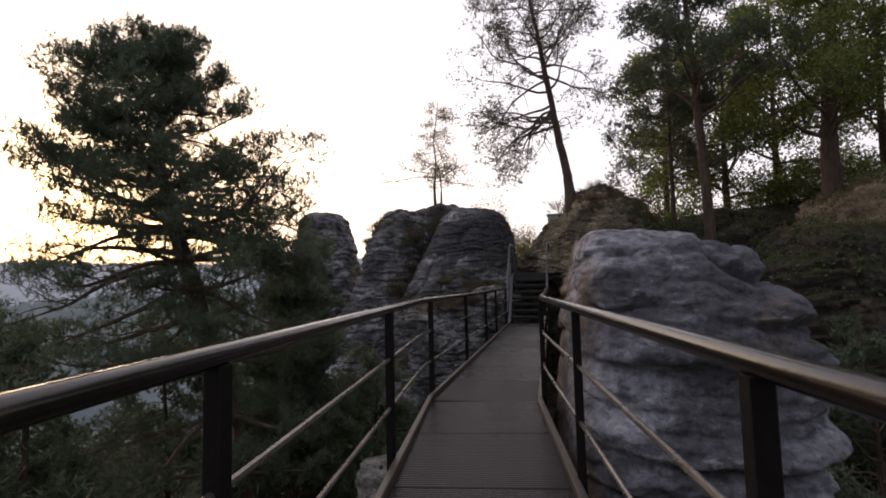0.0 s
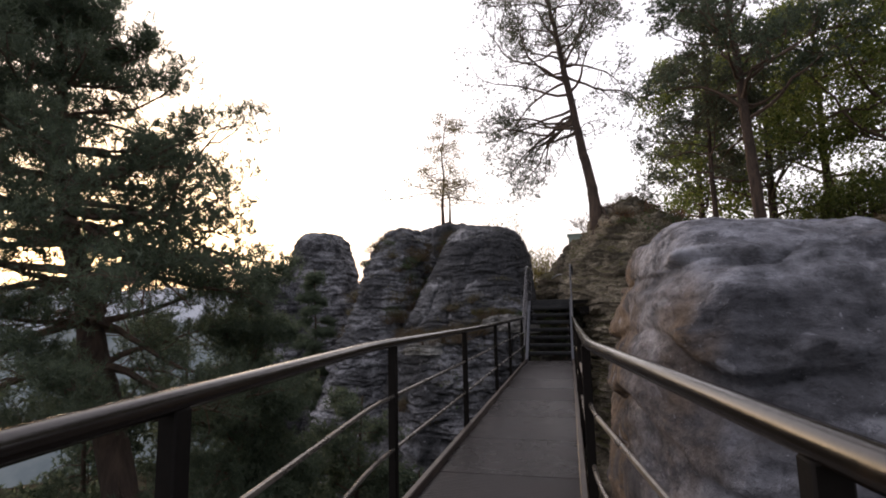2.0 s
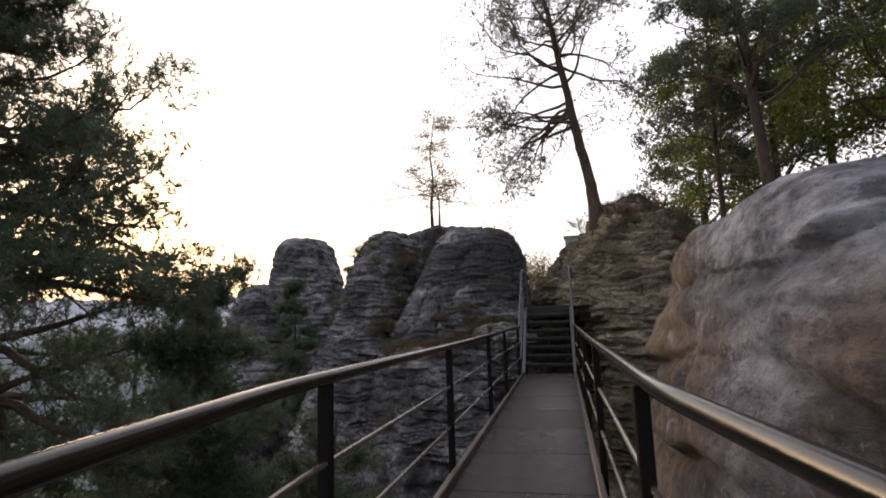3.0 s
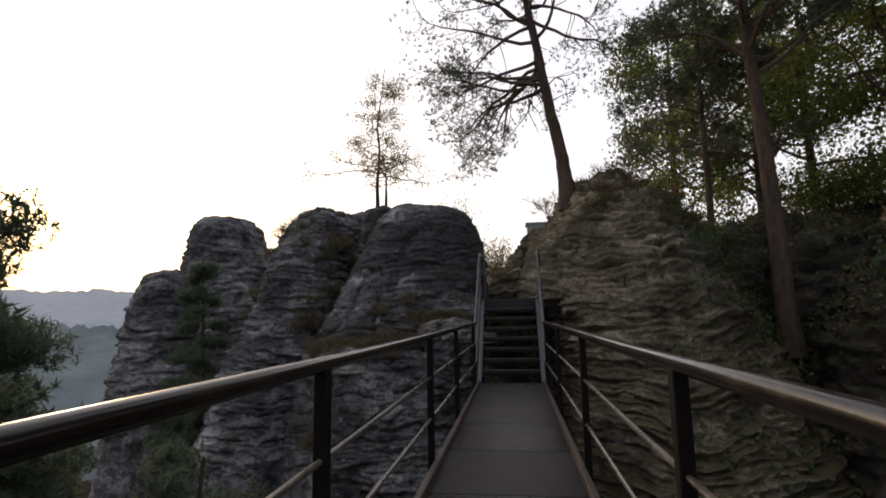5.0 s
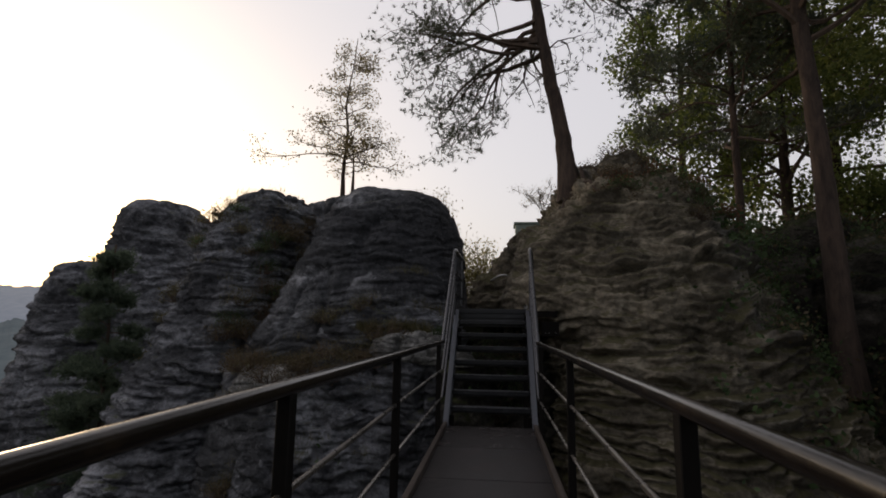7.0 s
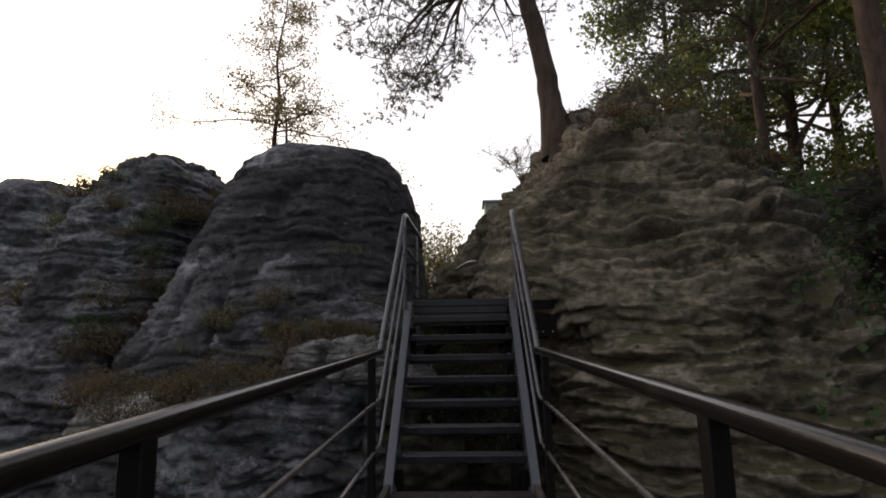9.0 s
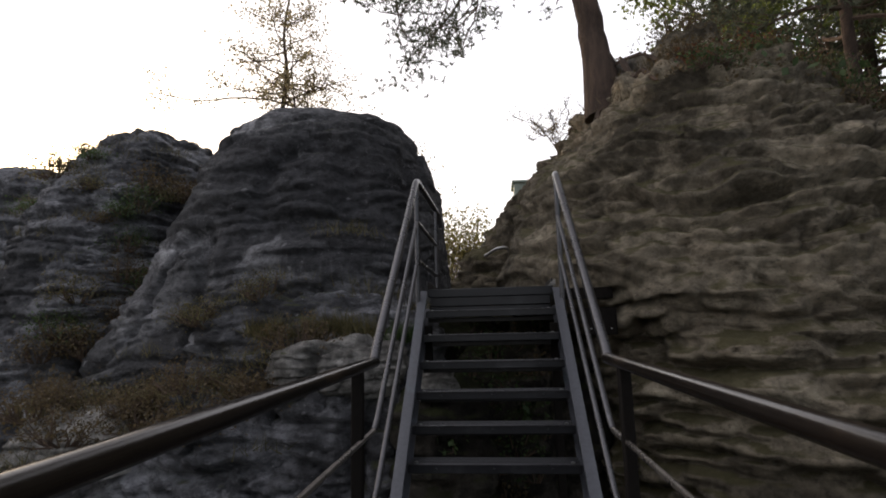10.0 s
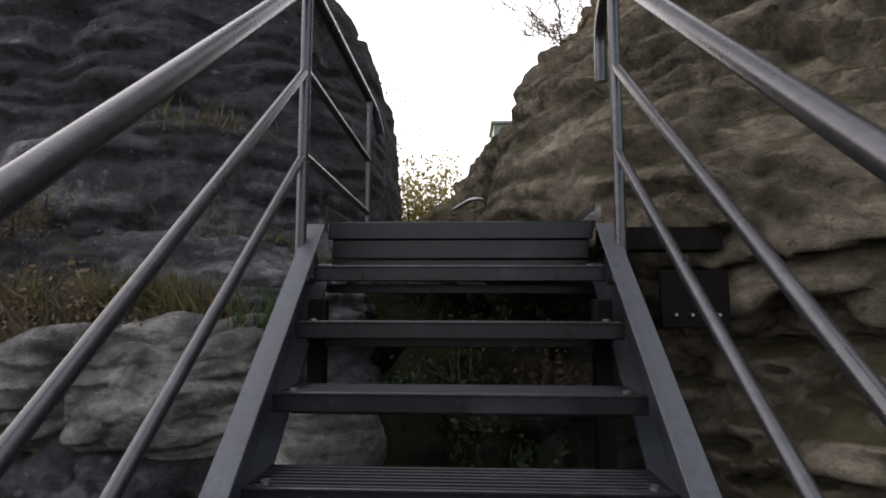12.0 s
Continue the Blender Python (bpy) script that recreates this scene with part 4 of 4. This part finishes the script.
tree("pine_tree", "small dark pine rooted between two rock towers", "tree", [(-7.4, 14.2, -5.5), (-7.4, 14.2, -1), (-7.5, 14.2, 2.9)], 0.09, crown(rng, 40, 0.35, 0.98, 1.2, (-0.05, 0.35), shape=lambda f: 1.15 - 0.9 * f), rng,
     None, dict(per=6, spread=0.09, needles=16, length=0.15, needle=0.08, width=0.014), M_PINE, kind="shoot", twigs=(6, 4), bare_twigs=False)
tree("pine_tree", "bushy dark pine close beside the bridge", "tree", [(-3.55, 4.8, -6.5), (-3.55, 4.8, -1.5), (-3.5, 4.8, 1.5)], 0.1, crown(rng, 44, 0.35, 0.995, 1.4, (0.0, 0.6), shape=lambda f: 1.1 - 0.6 * f), rng,
     None, dict(per=7, spread=0.1, needles=20, length=0.15, needle=0.075, width=0.01), M_PINE, kind="shoot", twigs=(7, 4), sub_len=0.45, dead=6, bare_twigs=False)
for x, y, top, w in ((-5.3, 1.0, 0.3, 1.7), (-2.4, 1.2, -1.2, 1.2), (-6.3, 4.6, 0.6, 1.7), (-7.6, 2.4, 0.9, 1.8), (-4.4, 6.0, 0.9, 1.5), (-3.4, -0.6, -1.0, 1.7), (-6.6, -0.4, 0.4, 2.0), (-8.8, 3.8, 0.3, 2.0), (-4.3, 9.2, -1.6, 1.6), (-7.6, 9.8, -1.0, 1.8), (-10.5, 8.5, -2.2, 1.9), (-1.6, 4.6, -2.6, 1.4), (-2.2, 9.6, -2.4, 1.4), (5.6, 4.2, -1.6, 1.7), (7.6, 7.5, 0.3, 1.8), (4.6, 7.6, -1.4, 1.5), (7.2, 2.2, -1.5, 1.8)):
    gz = float(ground_z(x, y)) - 0.6
    tree("pine_tree", "dark young pine growing below the bridge", "tree", [(x, y, gz), (x + 0.1, y, (gz + top) / 2), (x - 0.1, y, top)], 0.1, crown(rng, 24, 0.25, 0.98, w, (-0.1, 0.4), shape=lambda f: 1.1 - 0.65 * f), rng,
         None, dict(per=3, spread=0.11, blades=8, length=0.14, width=0.04), M_PINE, twigs=(6, 4), dead=4, bare_twigs=False)
# the leaning pine over the stairs
lim = crown(rng, 30, 0.52, 0.98, 2.9, (-0.1, 0.5), shape=lambda f: 1.1 - 0.5 * f)
lim += [(0.5, -90, 3.2, -0.1), (0.54, -70, 3.4, 0.05), (0.52, -105, 3.3, -0.15), (0.48, -85, 3.0, -0.35), (0.5, -60, 2.8, -0.4), (0.56, -120, 3.0, -0.2), (0.46, -110, 2.4, -0.4), (0.44, -100, 2.0, -0.25), (0.58, -110, 2.7, 0.05), (0.62, 80, 1.9, 0.2), (0.47, -50, 2.4, -0.2)]
lim += [(0.44, -88, 3.2, 0.1, -0.75), (0.43, -70, 2.8, 0.08, -0.8), (0.46, -105, 3.1, 0.12, -0.7)]
lean = tree("pine_tree", "tall leaning pine with a sparse crown on the rock edge", "tree", [(2.24, 14.0, 3.7), (2.13, 14.0, 4.8), (1.79, 14.0, 6.7), (1.36, 14.0, 9.5), (0.75, 14.0, 13.5)], 0.19, lim, rng,
     None, dict(per=4, spread=0.12, blades=10, length=0.11, width=0.018), M_PINE2, twigs=(7, 4), sub_len=0.5, lift=0.1, dead=14)
for start, way, ln, hang in (((1.73, 14, 7.1), (-0.7, 0, -0.35), 1.5, -1.0), ((1.35, 14, 6.6), (-0.5, 0.1, -0.9), 1.2, -0.6), ((1.35, 14, 6.6), (0.15, -0.1, -1), 1.0, 0.5), ((1.77, 14, 6.9), (0.9, -0.1, 0.5), 0.9, -0.5), ((2.1, 14, 7.08), (0.7, 0.1, -0.1), 0.5, -0.6)):
    bare = wander(start, way, ln, rng, 8, 0.22, hang)
    part("bare_branch", *tube(bare, np.linspace(0.032 if ln > 1.3 else 0.02, 0.006, len(bare)), 6, False), M_BARK, lean)
# two thin stems on the rock behind
THIN = dict(per=7, spread=0.13, size=0.07)
lim = crown(rng, 26, 0.2, 0.97, 1.5, (0.0, 0.55), shape=lambda f: 1.05 - 0.8 * f)
lim += [(0.2, -88, 2.5, 0.5), (0.27, -80, 1.6, 0.3), (0.16, 85, 1.9, 0.12), (0.2, 100, 1.8, 0.1), (0.3, 80, 1.5, 0.15), (0.84, 60, 0.9, 0.2), (0.88, 75, 0.8, 0.3)]
tree("thin_tree", "thin young tree with sparse pale leaves on the rock", "tree", [(-3.75, 18.2, 4.5), (-3.78, 18.2, 5.9), (-3.66, 18.2, 6.9), (-3.8, 18.2, 7.9), (-3.6, 18.2, 9.0), (-3.5, 18.2, 10.0)], 0.06, lim, rng,
     None, THIN, M_BIRCH, kind="leaf", twigs=(5, 3), lift=0.1, r1=0.012, bare_twigs=True, wob=0.2)
lim = crown(rng, 12, 0.3, 0.97, 1.1, (0.0, 0.5), shape=lambda f: 1.1 - 0.7 * f)
tree("thin_tree", "short second stem with pale leaves on the rock", "tree", [(-3.45, 18.1, 4.5), (-3.42, 18.1, 5.9), (-3.55, 18.1, 7.0)], 0.045, lim, rng,
     None, THIN, M_BIRCH, kind="leaf", twigs=(5, 3), lift=0.1, r1=0.012, bare_twigs=True)
# trees on the slope beyond the boulder
lim = crown(rng, 34, 0.4, 0.98, 3.0, (-0.05, 0.35), shape=lambda f: 1.05 - 0.55 * f)
tree("pine_tree", "tall pine with spreading boughs on the slope", "tree", [(6.5, 13.3, 0.2), (6.46, 13.3, 3), (6.28, 13.3, 7.6), (6.15, 13.3, 10.5), (6.1, 13.3, 14)], 0.2, lim, rng,
     None, dict(per=6, spread=0.13, blades=8, length=0.12, width=0.03), M_PINE, twigs=(8, 4), dead=12)
lim = crown(rng, 26, 0.3, 0.98, 2.3, (0.0, 0.4), shape=lambda f: 1.05 - 0.6 * f)
tree("pine_tree", "slim pine behind the rock hill", "tree", [(5.75, 14.9, 1.6), (5.75, 14.9, 6), (5.9, 14.9, 11)], 0.1, lim, rng,
     None, dict(per=6, spread=0.13, blades=8, length=0.12, width=0.03), M_PINE2, twigs=(7, 4), dead=8)
BEECH = dict(per=17, spread=0.22, size=0.113)
lim = crown(rng, 44, 0.16, 0.98, 3.4, (-0.05, 0.5), shape=lambda f: 1.05 - 0.4 * f)
tree("oak_tree", "large green broadleaf tree on the mossy bank", "tree", [(10.55, 14.5, 3.2), (10.6, 14.5, 6), (10.9, 14.5, 9.5), (11, 14.5, 14)], 0.3, lim, rng, None, BEECH, M_LEAF, kind="leaf", twigs=(9, 4), lift=0.15)
for x, y, z, hgt in ((8.6, 18.5, 2.0, 10), (13.8, 17.5, 3.5, 11), (6.8, 21, 2.2, 10), (15.5, 12.5, 3.5, 12), (11.5, 21, 3.3, 12)):
    lim = crown(rng, 36, 0.2, 0.98, 2.9, (0.0, 0.5), shape=lambda f: 1.05 - 0.4 * f)
    tree("oak_tree", "green broadleaf tree in the wood behind the bank", "tree", [(x, y, z - 0.4), (x, y, z + 4), (x + 0.2, y, z + hgt)], 0.18, lim, rng, None, dict(per=14, spread=0.24, size=0.135), M_LEAF, kind="leaf", twigs=(7, 4), lift=0.15, bare_twigs=False)


def bush(name, label, c, r, n, mat, rng, size=0.05, per=8, spread=0.1, category="bush"):
    """A twiggy bush: stems from its base out to leaf clumps."""
    b = thing(name, (c[0], c[1], c[2]), label, category)
    wood, tips = [], []
    for k in range(n):
        a, e_ = rng.uniform(0, 2 * np.pi), rng.uniform(0.15, 1.3)
        tip = np.array(c) + np.array((math.cos(a) * math.cos(e_) * r[0], math.sin(a) * math.cos(e_) * r[1], math.sin(e_) * r[2])) * rng.uniform(0.55, 1.1)
        base = np.array(c) + np.array((math.cos(a) * r[0], math.sin(a) * r[1], 0)) * 0.25
        mid = (tip + base) / 2 + rng.normal(0, 0.08, 3) * r[2]
        line = np.array([base, mid, tip])
        wood.append(tube(line, np.array((0.009, 0.006, 0.003)), 4, False))
        tips += [tip, mid * 0.4 + tip * 0.6]
    tagged(part("stem", *join(wood), M_TWIG, b), kind="stuff")
    V, F = leaves(np.array(tips), rng, per, spread, size)
    part("leaves", V, F, mat, b, smooth=False)
    return b


def grass(name, label, pts, rng, mat, blades=40, height=0.16, spread=0.14):
    P = np.repeat(np.array(pts), blades, 0)
    P = P + rng.normal(0, spread, P.shape) * np.array((1, 1, 0.1))
    D = unit(rng.normal(0, 0.45, P.shape) + np.array((0, 0, 1)))
    S = unit(np.cross(D, rng.normal(0, 1, P.shape)))
    L = height * rng.uniform(0.4, 1.2, (len(P), 1))
    W = 0.0045
    V = np.stack([P - S * W, P + S * W, P + D * L + rng.normal(0, 0.02, P.shape)], 1).reshape(-1, 3)
    ob = part(name, V, np.arange(len(V)).reshape(-1, 3), mat, smooth=False)
    return tagged(ob, label, "grass", kind="stuff")


def spots(rng, n, x, y, drop=0.03, zmin=-99):
    out = []
    for _ in range(n):
        px, py = rng.uniform(*x), rng.uniform(*y)
        z = hit_rock(px, py)
        if z > zmin:
            out.append((px, py, z - drop))
    return out


from mathutils.bvhtree import BVHTree
ROCKS = []
for ob in list(scene.objects):
    if ob.type == "MESH" and ob.get("category") in ("rock", "ground"):
        ROCKS.append(BVHTree.FromPolygons([v.co for v in ob.data.vertices], [p.vertices for p in ob.data.polygons]))


def hit_rock(x, y, z=12.0):
    best = -99.0
    for t in ROCKS:
        loc = t.ray_cast(Vector((x, y, z)), Vector((0, 0, -1)))[0]
        if loc is not None:
            best = max(best, loc.z)
    return best


def on_rock(x, y, drop=0.05):
    return (x, y, hit_rock(x, y) - drop)


def hit_front(x, z, y=8.0):
    """The first rock met from the bridge's side."""
    best = None
    for t in ROCKS:
        loc = t.ray_cast(Vector((x, y, z)), Vector((0, 1, 0)))[0]
        if loc is not None and (best is None or loc.y < best.y):
            best = loc
    return tuple(best) if best is not None else (x, 14.0, z)


rng = np.random.default_rng(5)
for x, y, h in ((6.0, 17.6, 1.0), (9.6, 17.8, 1.5), (5.0, 18.6, 1.0), (13.4, 18.2, 2.0), (11.6, 17.6, 1.9), (10.6, 17.1, 1.1), (12.6, 16.6, 1.4)):
    bush("shrub", "dark green leafy shrub at the edge of the wood", on_rock(x, y), (1.3, 1.0, h), 110, M_LEAF, rng, 0.11, 12, 0.2)
bush("bush", "yellow-green leafy bush in the gap between rocks", (0.1, 19.6, hit_rock(0.1, 19.6)), (1.0, 0.9, 3.9 - hit_rock(0.1, 19.6)), 150, M_BUSH, rng, 0.08, 12, 0.14)
bush("bush", "yellow-green leafy bush in the gap between rocks", (-1.3, 19.4, hit_rock(-1.3, 19.4)), (1.4, 0.9, 5.3 - hit_rock(-1.3, 19.4)), 190, M_BUSH, rng, 0.08, 12, 0.14)
bz = hit_rock(1.8, 15.3)
tree("bush", "twiggy half-bare bush beside the leaning pine", "bush", [(1.8, 15.3, bz - 0.1), (1.78, 15.3, bz + 0.2), (1.7, 15.3, bz + 0.5)], 0.014, crown(rng, 17, 0.1, 0.98, 0.58, (0.2, 1.2)), rng,
     None, dict(per=3, spread=0.06, size=0.028), M_BIRCH, kind="leaf", twigs=(5, 3), lift=0.3)
for x, y, r in ((3.0, 13.6, 0.4), (3.7, 13.5, 0.45), (4.4, 13.9, 0.45), (2.7, 14.3, 0.4), (5.0, 14.2, 0.5)):
    bush("heather", "russet brown heather on the rock edge", on_rock(x, y), (r, r, r * 0.75), 45, M_RED if r == 0.45 else M_HEATH, rng, 0.035, 7, 0.06)
for x, y in ((-6.3, 14.2), (-5.8, 14.0), (-5.2, 14.1), (-3.9, 14.2), (-3.7, 14.8), (-3.9, 13.4), (-3.8, 12.9)):
    bush("heather", "brown and green heather in the rock cleft", on_rock(x, y), (0.4, 0.4, 0.4), 40, M_HEATH if x > -4 else M_GRASS, rng, 0.04, 7, 0.07)
for x, y in ((-3.2, 12.0), (-2.7, 11.8), (-2.2, 12.1), (-1.7, 11.9), (-1.2, 12.1), (-3.6, 12.3), (-1.0, 12.3), (-2.5, 12.4)):
    bush("heather", "brown heather on the ledge under the rock", on_rock(x, y), (0.42, 0.35, 0.3), 50, M_HEATH, rng, 0.03, 8, 0.06)
grass("grass", "dry yellow-green grass on the ledge", spots(rng, 70, (-3.6, -1.1), (11.6, 12.7)) + spots(rng, 14, (-0.9, 0.0), (12.85, 13.1)), rng, M_GRASS)
grass("grass", "dry grass on top of the rock towers", spots(rng, 60, (-6.4, -3.6), (13.4, 15.5), zmin=2), rng, M_GRASS)
grass("grass", "dry grass and moss on the rock hill", spots(rng, 110, (2.2, 5.6), (12.6, 15.5), zmin=2.5), rng, M_HEATH)
for x, y, r in ((0.5, 11.6, 0.25), (0.8, 11.8, 0.3), (1.05, 11.5, 0.25), (0.45, 12.0, 0.25), (1.1, 12.0, 0.25)):
    bush("fern", "small dark green ferns under the open stairs", (x, y, hit_rock(x, y, 0.6)), (r, r, 0.35), 24, M_FERN, rng, 0.045, 7, 0.06, "plant")


def undergrowth(name, label, n, x, y, mat, size, per, spread, zmax=99.0, zmin=-99.0):
    """Low plants scattered on the ground."""
    pts = [p for p in spots(rng, n, x, y, -0.05) if zmin < p[2] < zmax]
    V, F = leaves(np.array(pts), rng, per, spread, size)
    ob = part(name, V, F, mat, smooth=False)
    tagged(ob, label, "undergrowth", kind="stuff")


undergrowth("undergrowth", "dark green ferns and brambles on the slope", 900, (3.5, 14), (3, 16), M_FERN, 0.11, 12, 0.16)
undergrowth("undergrowth", "brown leaf litter and heather on the slope", 1200, (4.5, 14), (7, 17), M_HEATH, 0.07, 14, 0.15)
undergrowth("undergrowth", "dark green brambles in the ravine", 900, (-10, 0.3), (-3, 12), M_FERN, 0.13, 12, 0.22, 0.0)

undergrowth("undergrowth", "brown humus and heather on top of the rock hill", 520, (2.3, 5.4), (12.4, 16), M_HEATH, 0.045, 16, 0.07, zmin=3.3)
undergrowth("undergrowth", "dark creepers and leaf litter down the flank of the rock hill", 700, (4.3, 6.6), (11.6, 15), M_FERN, 0.05, 14, 0.09, zmin=0.6)

for x, z in ((0.42, 0.28), (0.98, 0.42)):
    p = hit_front(x, z, 11.2)
    bush("plant", "broad-leaved green plant under the open stairs", (p[0], p[1] + 0.02, p[2] - 0.06), (0.14, 0.14, 0.16), 9, M_FERN, rng, 0.085, 3, 0.035, "plant")
# plants on the earth behind the stairs and on the shelf over the pale block
for k in range(22):
    p = hit_front(0.25 + 0.95 * ((k * 0.618) % 1.0), -0.3 + 1.45 * k / 21, 12.25)
    bush("fern", "small dark green ferns under the open stairs", (p[0], p[1] + 0.03, p[2] - 0.05), (0.2, 0.2, 0.22), 16, (M_FERN, M_HEATH, M_FERN)[k % 3], rng, 0.035, 6, 0.05, "plant")
shelf = []
for k in range(34):
    p = hit_front(-1.5 + 1.2 * rng.uniform(), 1.16 + 0.1 * rng.uniform(), 12.0)
    shelf.append((p[0], p[1] - 0.03, p[2] - 0.06))
grass("grass", "dry yellow-green grass on the shelf under the rock", shelf, rng, M_GRASS, 46, 0.2, 0.05)
shelf = []
for k in range(10):
    p = hit_front(-0.2 + 0.25 * rng.uniform(), 1.12 + 0.08 * rng.uniform(), 12.0)
    shelf.append((p[0], p[1] - 0.03, p[2] - 0.06))
grass("grass", "green grass tuft beside the stairs", shelf, rng, M_FERN, 60, 0.16, 0.05)

# plants in the cleft between the two towers, on their tops and on the hill
for k in range(26):
    z = 0.9 + 3.3 * k / 25
    x = -4.35 + 0.27 * z + rng.uniform(-0.3, 0.3)
    p = hit_front(x, z)
    bush("heather", "brown and green heather in the rock cleft", (p[0], p[1] + 0.05, p[2]), (0.34, 0.3, 0.36), 34, (M_HEATH, M_GRASS, M_FERN, M_HEATH)[k % 4], rng, 0.03, 12, 0.08)
for k in range(12):
    x = -5.9 + 0.24 * k
    bush("heather", "green and brown shrubs on top of the rock tower", on_rock(x, 14.1 + rng.uniform(-0.3, 0.4)), (0.22, 0.22, 0.15), 30, (M_GRASS, M_HEATH, M_FERN)[k % 3], rng, 0.03, 11, 0.07)
for k in range(13):
    x = -3.7 + 0.2 * k
    bush("heather", "brown heather on the ledge under the rock", on_rock(x, 12.15 + 0.25 * (k % 3)), (0.36, 0.32, 0.3), 46, (M_HEATH, M_GRASS, M_GRASS)[k % 3], rng, 0.022, 14, 0.07)
for k in range(18):
    x, z = rng.uniform(2.6, 5.4), rng.uniform(2.9, 4.1)
    p = hit_front(x, z)
    bush("heather", "dark heather and moss clinging to the rock hill", (p[0], p[1] + 0.04, p[2]), (0.3, 0.2, 0.22), 36, (M_HEATH, M_FERN, M_RED)[k % 3], rng, 0.035, 7, 0.07)

roots = thing("tree_root", (2.24, 13.9, 3.9), "bare pine roots creeping over the rock edge", "root")
for k in range(9):
    a = radians(140 + 18 * k)
    line = []
    for f in np.linspace(0, 1, 9):
        x = 2.25 + math.sin(a) * f * 1.5 + 0.08 * math.sin(7 * f + k)
        y = 13.95 + math.cos(a) * f * 1.6
        z = hit_rock(x, y) + 0.015
        if z < 3.3 or (line and line[-1][2] - z > 0.35):
            break
        line.append((x, y, z))
    if len(line) < 4:
        continue
    part("root", *tube(np.array(line), np.linspace(0.05, 0.012, len(line)), 6), M_BARK, roots)
